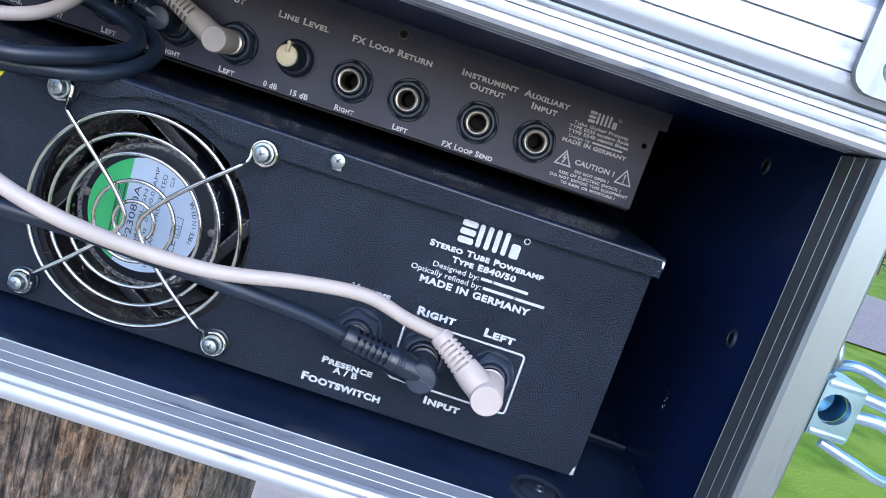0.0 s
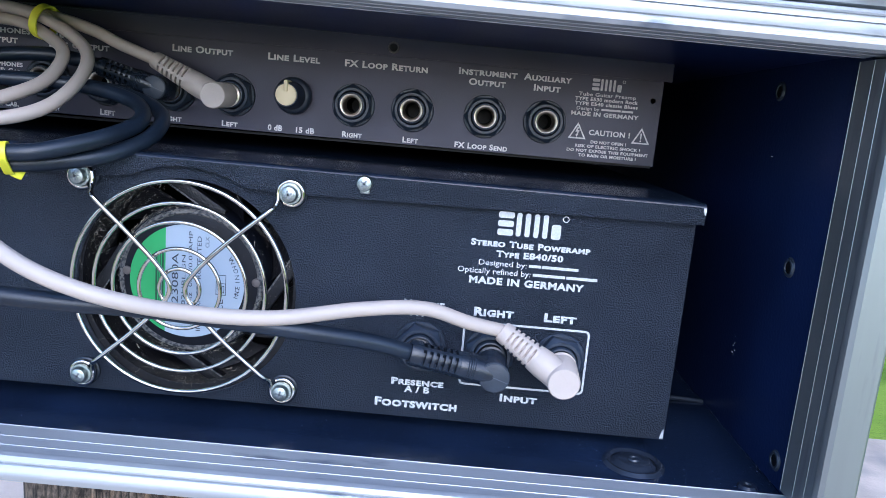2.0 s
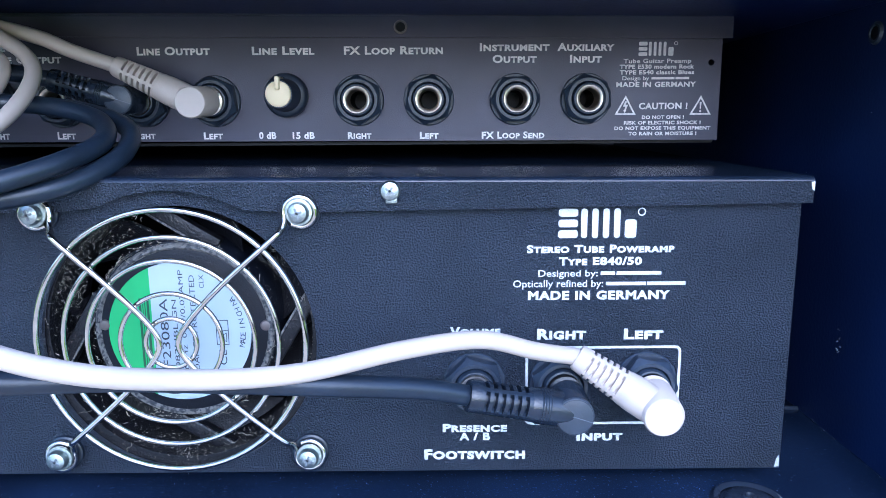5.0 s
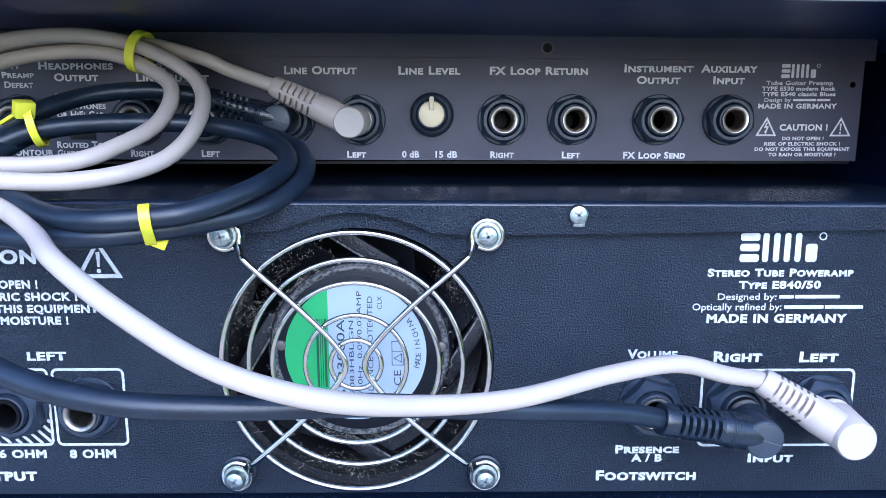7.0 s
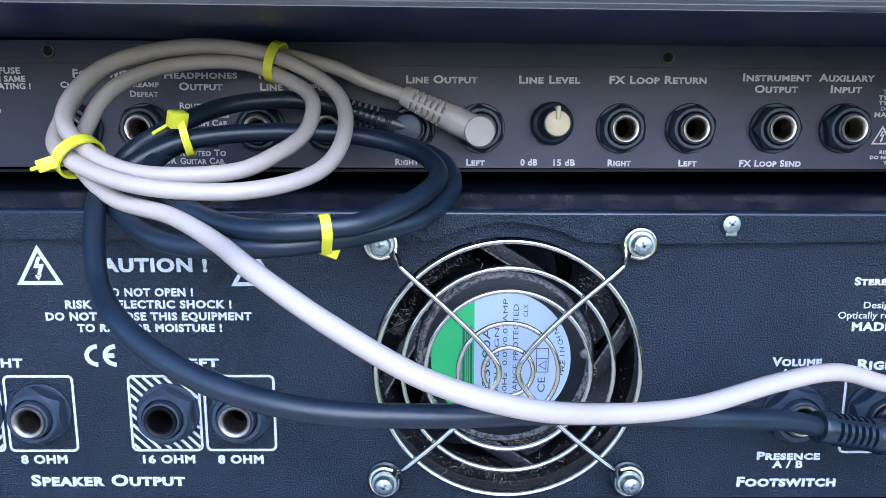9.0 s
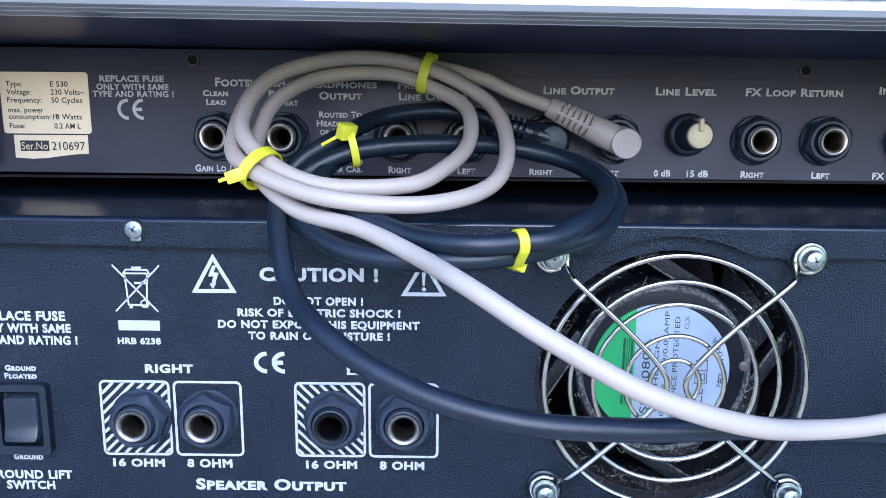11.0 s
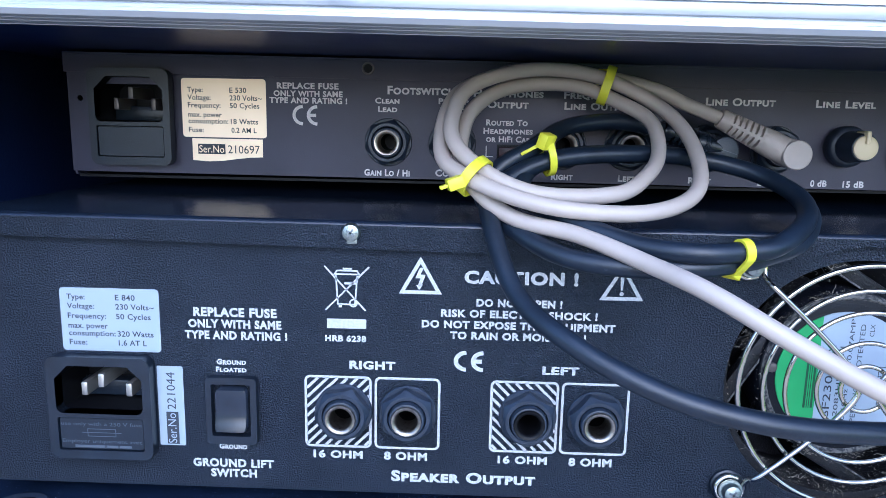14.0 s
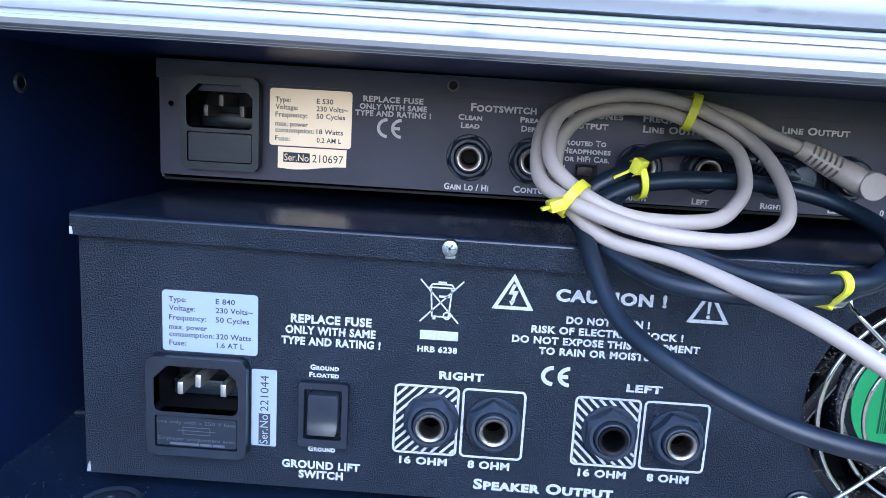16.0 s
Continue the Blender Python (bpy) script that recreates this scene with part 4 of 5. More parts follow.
for i in range(45):
    a = radians(rnd.choice((rnd.gauss(125, 25), rnd.gauss(-75, 35), rnd.uniform(0, 360))))
    r = rnd.choice((0.0372, 0.0360, 0.0268))
    c = Vector((FC + r * math.cos(a), rnd.uniform(0.0005, 0.004), FZ + r * math.sin(a)))
    d = Vector((rnd.gauss(0, 1), rnd.gauss(0, 0.3), rnd.gauss(0, 1))).normalized() * rnd.uniform(0.0005, 0.0013)
    bend = Vector((rnd.gauss(0, 1), rnd.gauss(0, 0.3), rnd.gauss(0, 1))) * 0.0005
    tube(bm, glide([c, c + d + bend, c + d * 2 - bend * 0.5, c + d * 3 + bend], 3), rnd.uniform(0.00005, 0.00010), 4)
for i in range(900):
    a = radians(rnd.choice((rnd.gauss(128, 12), rnd.gauss(158, 6), rnd.gauss(38, 5))))
    r = rnd.uniform(0.0305, 0.0378) if i % 3 else rnd.gauss(0.0376, 0.0004)
    c = Vector((FC + r * math.cos(a), rnd.uniform(0.0045, 0.0062), FZ + r * math.sin(a)))
    d = Vector((rnd.gauss(0, 1), rnd.gauss(0, 0.5), rnd.gauss(0, 1))).normalized() * rnd.uniform(0.0002, 0.0007)
    e = d.orthogonal().normalized() * 0.00006
    bm.faces.new([bm.verts.new(c + w) for w in (d, e, -d, -e)])
tagged(part("lint", bm, "dust", fan, "grey-brown lint caught on the fan", smooth=0), kind="stuff")

# wire guard
GY = -0.0062
GZ = FZ - 0.0003
guard = part("finger_guard", tube(bmesh.new(), [Vector((FC + 0.0370 * math.cos(radians(a)), GY, GZ + 0.0370 * math.sin(radians(a)))) for a in range(0, 360, 5)], 0.00078, 10, True), "chrome", amp, "chromed wire fan guard")
for r in (0.0296, 0.0231, 0.0140, 0.0070):
    part("ring", tube(bmesh.new(), [Vector((FC + r * math.cos(radians(a)), GY + 0.0003, GZ + r * math.sin(radians(a)))) for a in range(0, 360, 6)], 0.00070, 10, True), "chrome", guard)
SX, SZT, SZB = 0.0357, 0.9357, 0.8653
for sgn in (-1, 1):
    c = FC
    run = []
    for top in (1, -1):
        zs = SZT if top > 0 else SZB
        sx = sgn * SX
        eye = [(sx + 0.0041 * math.cos(radians(b)) * sgn, -0.0024 - 0.00012 * i, zs + top * 0.0041 * math.sin(radians(b))) for i, b in enumerate((-125, -80, -35, 10, 55, 100, 145, 185))]
        leg = [(sx - sgn * 0.0040, -0.0036, zs - top * 0.0024), (sx - sgn * 0.0048, -0.0050, zs - top * 0.0046), (sx - sgn * 0.0068, GY - 0.0011, zs - top * 0.0068), (c + sgn * 0.0160, GY - 0.0014, FZ + top * 0.0170), (c + sgn * 0.0062, GY - 0.0014, FZ + top * 0.0068)]
        part_run = eye + leg
        run += part_run if top > 0 else [(c + sgn * 0.0026, GY - 0.0014, FZ)] + part_run[::-1]
    part("strut", tube(bmesh.new(), glide(run, 6), 0.00085, 10), "chrome", guard)
for x in (-SX, SX):
    for z in (SZT, SZB):
        part("rubber_washer", lathe(bmesh.new(), [(0.0052, 0.0), (0.0052, -0.0010), (0.0046, -0.0014), (0.0, -0.0014)], Matrix.Translation((x, 0, z)), 32), "plastic", amp)
        screw(amp, x, -0.0036, z, 0.0029, turn=rnd.uniform(0, 80), h=0.0026, washer=0.0036, name="fan_screw")

# sockets
for k, x in enumerate(AMP_JACKS):
    panel_jack(amp, x, 0.0, 0.8857, turn=rnd.uniform(0, 60), dark=k in (2, 5, 6), ferrule="nickel_dull")
power_inlet(amp, -0.2466, -0.2142, 0.8688, 0.9020, 0.0, True)
sw = part("rocker_switch", plate(rounded(-0.1977, -0.1819, 0.8745, 0.8961, 0.0012), [rounded(-0.1960, -0.1838, 0.8771, 0.8940, 0.0006)], -0.0026, 0.0), "plastic", amp)
bm = bmesh.new()
rows = []
for k in range(15):
    u = k / 14
    z = 0.8780 + 0.0151 * u
    ends = min(u, 1 - u) * 14
    wd = 0.0052 - 0.0013 * max(0.0, 1 - ends / 2.4) ** 2
    y = -0.0026 - 0.0020 * max(0.0, 1 - u / 0.5) ** 1.6 + 0.0022 * max(0.0, 1 - ends / 1.3) ** 2
    rows.append([bm.verts.new((-0.18995 + dx, yy, z)) for dx, yy in ((-wd, 0.004), (-wd, y + 0.0009), (-wd + 0.0004, y + 0.0002), (-wd + 0.0010, y), (wd - 0.0010, y), (wd - 0.0004, y + 0.0002), (wd, y + 0.0009), (wd, 0.004))])
for lo, hi in zip(rows, rows[1:]):
    for i in range(7):
        bm.faces.new((lo[i], lo[i + 1], hi[i + 1], hi[i]))
bm.faces.new(rows[0])
bm.faces.new(rows[-1])
part("rocker", bm, "gloss", sw)

# stickers
def sticker(parent, name, x0, x1, z0, z1, y, mat, r=1.2):
    return part(name, prism(bmesh.new(), [(a / 1000, b / 1000) for a, b in rounded(x0, x1, z0, z1, r, 4)], y - 0.00012, y - 0.00001), mat, parent)


def rating(parent, x0, x1, z0, z1, y, mat, lines):
    st = sticker(parent, "rating_label", x0, x1, z0, z1, y, mat)
    w, h = x1 - x0, z1 - z0
    for left, right, at, lw, r0, r1 in lines:
        zb = z1 - h * at
        if left:
            lettering(st, left, x0 + w * 0.07, x0 + w * (0.07 + lw), zb, zb + h * 0.095, y - 0.00016, "ink", 0.016)
        if right:
            lettering(st, right, x0 + w * r0, x0 + w * r1, zb, zb + h * 0.095, y - 0.00016, "ink", 0.016)


rating(amp, -242.6, -211.8, 902.9, 922.9, 0.0, "sticker", (
    ("Type:", "E 840", 0.19, 0.185, 0.56, 0.76), ("Voltage:", "230 Volts~", 0.335, 0.275, 0.56, 0.945), ("Frequency:", "50 Cycles", 0.49, 0.39, 0.56, 0.91),
    ("max. power", "", 0.645, 0.40, 0, 0), ("consumption:", "320 Watts", 0.765, 0.475, 0.565, 0.93), ("Fuse:", "1.6 AT L", 0.91, 0.18, 0.57, 0.855)))
ser = sticker(amp, "serial_label", -213.6, -205.4, 872.4, 898.6, -0.0001, "sticker", 0.5)
part("serial_block", prism(bmesh.new(), [(a / 1000, b / 1000) for a, b in ((-211.2, 872.9), (-207.4, 872.9), (-207.4, 883.6), (-211.2, 883.6))], -0.00032, -0.0002), "ink", ser)
lettering(ser, "Ser.No", -211.0, -208.0, 873.2, 883.2, -0.00036, "sticker", 0.0, turn=90)
lettering(ser, "221044", -210.9, -207.9, 884.4, 896.6, -0.00026, "ink", 0.0, turn=90)


# screen print of the power amplifier
def p(words, x0, x1, z0, z1, small=False, bold=0.046):
    return lettering(amp, words, x0, x1, z0, z1, PY, "print", bold, small)


maker_mark(amp, 106.3, 127.9, 927.5, 935.7, PY)
p("Stereo Tube Poweramp", 97.7, 138.7, 923.3, 925.6, True)
p("Type E840/50", 106.7, 129.8, 919.8, 922.1, True)
p("Designed by:", 101.0, 117.6, 916.5, 918.6, bold=0.01)
bars(amp, 118.4, 135.4, 917.0, 918.0, PY, count=2)
p("Optically refined by:", 94.0, 119.2, 913.5, 915.7, bold=0.01)
bars(amp, 120.0, 142.3, 914.0, 915.0, PY, count=2)
p("MADE IN GERMANY", 98.2, 138.1, 909.9, 912.5)
p("Volume", 76.2, 90.6, 899.4, 902.2, True)
p("A / B", 78.8, 87.8, 896.2, 898.6)
p("Right", 101.0, 114.9, 898.3, 901.5, True)
p("Left", 125.6, 136.8, 898.2, 901.4, True)
p("Input", 113.0, 126.4, 867.5, 870.4, True)
p("Presence", 74.0, 92.7, 870.5, 873.1, True)
p("A / B", 78.8, 87.8, 867.9, 870.3)
p("Footswitch", 68.6, 98.1, 862.0, 865.2, True)
p("REPLACE FUSE", -201.3, -175.6, 914.9, 917.8)
p("ONLY WITH SAME", -203.0, -174.2, 911.3, 914.0)
p("TYPE AND RATING !", -204.2, -172.5, 907.7, 910.4)
p("Ground", -194.7, -185.5, 899.6, 901.4, True)
p("Floated", -195.0, -185.4, 897.2, 898.9, True)
p("Ground", -194.8, -185.9, 871.7, 873.5, True)
p("GROUND LIFT", -203.4, -177.6, 865.5, 868.3)
p("SWITCH", -197.8, -183.1, 862.1, 864.9)
p("HRB 6238", -160.8, -148.2, 908.1, 910.1)
p("RIGHT", -153.4, -139.2, 899.4, 902.1)
p("LEFT", -94.2, -83.0, 899.4, 902.0)
p("16 OHM", -164.9, -149.3, 869.8, 872.4)
p("8 OHM", -142.6, -129.0, 869.8, 872.5)
p("16 OHM", -106.9, -91.5, 869.8, 872.4)
p("8 OHM", -84.8, -71.4, 869.7, 872.4)
p("Speaker Output", -140.3, -94.9, 862.6, 866.3, True)
p("CAUTION !", -118.7, -84.7, 927.3, 931.3)
p("DO NOT OPEN !", -114.9, -89.1, 920.3, 922.7)
p("RISK OF ELECTRIC SHOCK !", -125.5, -78.4, 916.8, 919.2)
p("DO NOT EXPOSE THIS EQUIPMENT", -131.3, -72.9, 913.3, 915.7)
p("TO RAIN OR MOISTURE !", -122.6, -81.5, 909.9, 912.3)
warning_triangle(amp, -138.3, -125.4, 923.7, 935.2, PY, True)
warning_triangle(amp, -78.2, -65.3, 923.3, 934.4, PY, False)
conformity_mark(amp, -121.3, -112.3, 899.6, 906.3, PY)
# crossed-out bin and its bar
bm = bmesh.new()
for a in (((-160.8, 931.6), (-148.4, 918.0)), ((-160.6, 918.0), (-147.3, 931.6))):
    stroke(bm, a, 0.5, PY)
stroke(bm, [(-157.4, 929.0), (-156.8, 920.0), (-151.6, 919.8), (-150.9, 928.8)], 0.5, PY)
stroke(bm, [(-157.8, 929.2), (-150.3, 929.2), (-151.0, 930.3), (-157.0, 930.3)], 0.5, PY, True)
stroke(bm, [(-155.3, 930.9), (-152.6, 930.9)], 0.6, PY)
stroke(bm, [(-154.8, 926.4), (-151.2, 926.4)], 0.7, PY)
stroke(bm, [(-152.1 + 1.1 * math.cos(radians(t)), 920.3 + 1.1 * math.sin(radians(t))) for t in range(0, 360, 30)], 0.45, PY - 0.00002, True)
poly(bm, [(-156.6, 918.9), (-155.6, 918.9), (-155.6, 919.8), (-156.6, 919.8)], PY)
part("bin_mark", bm, "print", amp)
part("bin_bar", poly(bmesh.new(), [(-160.2, 912.3), (-148.2, 912.3), (-148.2, 915.3), (-160.2, 915.3)], PY), "print", amp)


def frame_box(parent, x0, x1, z0, z1, hatch, width=0.75, mirror=False):
    bm = bmesh.new()
    stroke(bm, rounded(x0 + width / 2, x1 - width / 2, z0 + width / 2, z1 - width / 2, 1.4, 4), width, PY, True)
    if hatch:
        a0, a1, b0, b1 = x0 + width, x1 - width, z0 + width, z1 - width
        c = -40.0
        while c < 40:
            pts = []
            # diagonal u - w = c, clipped to the box
            for u in (a0, a1):
                w = b0 + (u - a0) - c
                if b0 <= w <= b1:
                    pts.append((u, w))
            for w in (b0, b1):
                u = a0 + (w - b0) + c
                if a0 < u < a1:
                    pts.append((u, w))
            if len(pts) >= 2:
                pts.sort()
                a, b = Vector(pts[0]), Vector(pts[-1])
                centre, d = Vector(((x0 + x1) / 2, 885.7)), (Vector(pts[-1]) - Vector(pts[0]))
                if d.x > 0.8:
                    near = (centre - a).dot(d) / d.length_squared
                    off = (a + d * near - centre).length
                    cut = math.sqrt(max(0.0, 36 - off * off)) / d.length
                    spans = [(0, 1)] if off >= 6 else [(0, near - cut), (near + cut, 1)]
                    for s0, s1 in spans:
                        if (s1 - s0) * d.length > 0.8:
                            stroke(bm, [((x0 + x1 - (a + d * s).x) if mirror else (a + d * s).x, (a + d * s).y) for s in (s0, s1)], 0.85, PY)
            c += 3.05
    part("socket_frame", bm, "print", parent)


frame_box(amp, -167.4, -146.5, 873.5, 897.1, True)
frame_box(amp, -145.6, -125.2, 873.5, 897.1, False)
frame_box(amp, -109.8, -88.8, 873.6, 897.1, True, mirror=True)
frame_box(amp, -88.0, -67.2, 873.6, 897.1, False)
frame_box(amp, 97.8, 142.2, 872.6, 896.3, False)

# ---- the preamplifier ----
QY = 0.062
pre = thing("preamplifier", "black one-unit rack preamplifier, back panel with sockets and a knob", "preamplifier")
BX0, BX1, BZ0, BZ1 = -0.270, 0.1725, 0.9522, 0.9872
PRE_JACKS = (-0.1484, -0.1244, -0.0832, -0.0588, -0.0300, -0.0050, 0.0453, 0.0700, 0.1003, 0.1253)
pin_hole = rounded(-0.2575, -0.2315, 0.9575, 0.9865, 0.001, 2)
part("back_panel", plate([(BX0, BZ0 + 0.0014), (BX1, BZ0), (BX1, BZ1), (BX0, BZ1 + 0.0036)], [circle(0.1690, 0.979, 0.0011, 16), circle(-0.2655, 0.981, 0.0011, 16), pin_hole, *[circle(x, 0.9668, 0.0042, 20) for x in PRE_JACKS]], QY, QY + 0.0012), "satin", pre)
hook = plate([(BX0 - 0.0006, BZ1 + 0.0034), (0.1755, BZ1 - 0.0002), (0.1755, 0.9945), (BX0 - 0.0006, 0.9972)], [circle(0.0605, 0.9913, 0.0017, 20), circle(-0.1560, 0.9935, 0.0017, 20)], QY - 0.0012, QY - 0.0001)
part("cover_lip", hook, "satin", pre)
bm = boxed(BX0 - 0.0006, 0.1755, QY - 0.0012, 0.33, 0.9946, 0.9952)
for v in bm.verts:
    v.co.z += 0.0027 * (0.1755 - v.co.x) / 0.446
part("top_cover", bm, "satin", pre)
part("bottom_plate", boxed(BX0, BX1, QY + 0.004, 0.33, BZ0 - 0.0011, BZ0 - 0.0001), "dark", pre)
for x in (BX0, BX1 - 0.001):
    part("side_plate", boxed(x, x + 0.001, QY + 0.0013, 0.33, BZ0, 0.9944), "satin", pre)
# unseen dark wall added behind the socket holes
part("dark_backing", boxed(BX0 + 0.001, BX1 - 0.001, QY + 0.030, QY + 0.031, BZ0, 0.9944), "dark", pre)
for x, z in ((0.0605, 0.9914), (-0.1560, 0.9936)):
    bush = part("threaded_bush", lathe(bmesh.new(), [(0.0024, -0.0012), (0.0022, -0.0017), (0.0018, -0.0017), (0.0015, -0.0006)], Matrix.Translation((x, QY, z)), 24), "pin_dark", pre)
    # near-flat black disc stands in for the shade down the bush
    part("dark_bore", lathe(bmesh.new(), [(0.0016, -0.0010), (0.0, -0.0008)], Matrix.Translation((x, QY, z)), 20), "dark", bush)
for x in PRE_JACKS:
    panel_jack(pre, x, QY, 0.9668, turn=rnd.uniform(0, 60))
power_inlet(pre, -0.2598, -0.2293, 0.9565, 0.9920, QY - 0.0012, False)
# level knob
KX, KZ = 0.0203, 0.9686
knob = part("level_knob", lathe(bmesh.new(), [(0.0074, 0.0), (0.0076, -0.0030), (0.0073, -0.0042), (0.0066, -0.0048), (0.0057, -0.0050), (0.0054, -0.0058), (0.0050, -0.0140), (0.0046, -0.0146), (0.0, -0.0146)], Matrix.Translation((KX, QY, KZ)), 48), "knob", pre, "black level knob with an ivory cap")
part("cap", lathe(bmesh.new(), [(0.0043, -0.0144), (0.0042, -0.0152), (0.0037, -0.0156), (0.0, -0.0157)], Matrix.Translation((KX, QY, KZ)), 40), "cream", knob)
part("pointer", boxed(KX - 0.0008, KX + 0.0008, QY - 0.0166, QY - 0.0090, KZ + 0.0013, KZ + 0.0058, 0.0005, 3), "cream", knob)
# slide switch behind the cables
ss = part("slide_switch", boxed(-0.1076, -0.0990, QY - 0.0006, QY - 0.0001, 0.9600, 0.9668), "dark", pre)
part("slider", boxed(-0.1070, -0.1010, QY - 0.0022, QY - 0.0006, 0.9622, 0.9660, 0.0004), "red", ss)
rating(pre, -226.6, -194.6, 967.3, 989.1, QY, "sticker_gold", (
    ("Type:", "E 530", 0.24, 0.185, 0.57, 0.77), ("Voltage:", "230 Volts~", 0.37, 0.275, 0.57, 0.95), ("Frequency:", "50 Cycles", 0.50, 0.39, 0.57, 0.92),
    ("max. power", "", 0.66, 0.40, 0, 0), ("consumption:", "18 Watts", 0.77, 0.475, 0.575, 0.90), ("Fuse:", "0.2 AM L", 0.92, 0.18, 0.58, 0.88)))
torn = ((-223.2, 958.6), (-217.0, 958.2), (-211.5, 958.5), (-206.0, 959.3), (-201.0, 959.9), (-196.3, 960.1), (-196.2, 966.8), (-223.2, 966.8))
ser = part("serial_label", prism(bmesh.new(), [(a / 1000, b / 1000) for a, b in torn], QY - 0.00012, QY - 0.00001), "sticker_gold", pre, "pale serial sticker with a torn lower edge")
part("serial_block", prism(bmesh.new(), [(a / 1000, b / 1000) for a, b in ((-221.0, 961.0), (-210.6, 961.0), (-210.6, 964.8), (-221.0, 964.8))], QY - 0.0003, QY - 0.0002), "ink", ser)
lettering(ser, "Ser.No", -220.6, -211.0, 961.4, 964.4, QY - 0.00035, "sticker_gold", 0.0)
lettering(ser, "210697", -209.6, -197.4, 961.2, 964.6, QY - 0.00026, "ink", 0.0)


def q(words, x0, x1, z0, z1, small=False, bold=0.038):
    return lettering(pre, words, x0, x1, z0, z1, QY - 0.00012, "print_grey", bold, small)


q("Line Output", -31.4, -6.0, 982.5, 985.4, True)
q("Line Level", 8.6, 30.3, 982.4, 985.3, True)
q("FX Loop Return", 40.6, 75.1, 982.3, 985.2, True)
q("Instrument", 87.9, 112.2, 983.2, 986.0, True)
q("Output", 92.4, 107.8, 979.2, 982.0, True)
q("Auxiliary", 114.9, 134.8, 983.1, 985.9, True)
q("Input", 119.4, 130.6, 979.1, 981.9, True)
maker_mark(pre, 143.3, 155.5, 981.3, 986.1, QY - 0.00012, "print_grey")
q("Tube Guitar Preamp", 138.2, 161.9, 978.8, 980.4, bold=0.02)
q("TYPE E530 modern Rock", 136.9, 163.0, 976.9, 978.4)
q("TYPE E540 classic Blues", 137.0, 163.1, 975.0, 976.5)
q("Design by", 138.0, 147.4, 973.0, 974.5, bold=0.01)
bars(pre, 148.2, 161.4, 973.3, 974.1, QY - 0.0002, "print_grey", 2)
q("MADE IN GERMANY", 135.9, 164.0, 970.7, 972.5)
warning_triangle(pre, 135.7, 143.2, 961.1, 967.9, QY - 0.00012, True, "print_grey", 0.6)
warning_triangle(pre, 162.2, 169.8, 961.0, 967.8, QY - 0.00012, False, "print_grey", 0.6)
q("CAUTION !", 144.2, 161.4, 963.0, 965.3)
q("DO NOT OPEN !", 145.4, 160.3, 959.6, 960.9)
q("RISK OF ELECTRIC SHOCK !", 139.1, 166.4, 957.7, 959.0)
q("DO NOT EXPOSE THIS EQUIPMENT", 135.8, 170.0, 955.8, 957.1)
q("TO RAIN OR MOISTURE !", 140.9, 165.1, 953.9, 955.2)
q("Right", 41.1, 49.5, 953.3, 955.8, True)
q("Left", 66.7, 73.3, 953.2, 955.7, True)
q("FX Loop Send", 88.7, 111.0, 953.1, 955.6, True)
q("Left", -10.0, -3.2, 953.5, 956.0, True)
q("0 dB", 9.6, 15.7, 953.5, 956.0)
q("15 dB", 21.5, 29.3, 953.4, 955.9)
q("Right", -35.6, -27.1, 953.7, 956.1, True)
q("Left", -61.8, -55.3, 953.8, 956.4, True)
q("Right", -86.9, -78.7, 953.9, 956.5, True)
q("REPLACE FUSE", -190.4, -167.2, 985.8, 988.1)
q("ONLY WITH SAME", -191.7, -165.7, 983.0, 985.2)
q("TYPE AND RATING !", -193.3, -164.0, 980.5, 982.7)
conformity_mark(pre, -184.7, -175.3, 972.4, 980.0, QY - 0.00012, "print_grey", 1.2)
q("Footswitch", -148.9, -123.8, 984.4, 987.6, True)
q("Clean", -153.5, -144.4, 981.0, 983.2, True)
q("Lead", -152.4, -145.2, 977.9, 980.1, True)
q("Gain Lo / Hi", -157.6, -140.3, 954.0, 956.6, True)
q("Preamp", -129.8, -118.6, 981.2, 983.4, True)
q("Defeat", -129.2, -119.2, 977.8, 980.1, True)
q("Contour", -130.6, -114.2, 954.3, 957.0, True)
q("Headphones", -116.8, -90.9, 984.1, 986.8, True)
q("Output", -111.7, -96.3, 980.1, 982.9, True)
q("Routed To", -111.9, -96.4, 973.7, 976.0, True)
q("Headphones", -112.8, -94.4, 970.6, 972.9, True)
q("or HiFi Cab.", -111.8, -94.6, 967.6, 969.9, True)
q("Routed To", -112.8, -96.3, 957.0, 959.4, True)
q("Guitar Cab.", -112.9, -96.5, 954.1, 956.5, True)
q("Freq.", -83.4, -72.6, 984.0, 986.8, True)
q("Line Output", -83.1, -57.8, 980.0, 982.8, True)
bm = bmesh.new()
stroke(bm, [(-111.6, 966.2), (-111.6, 962.2), (-108.9, 962.2)], 0.35, QY - 0.00012)
part("pointer_line", bm, "print_grey", pre)


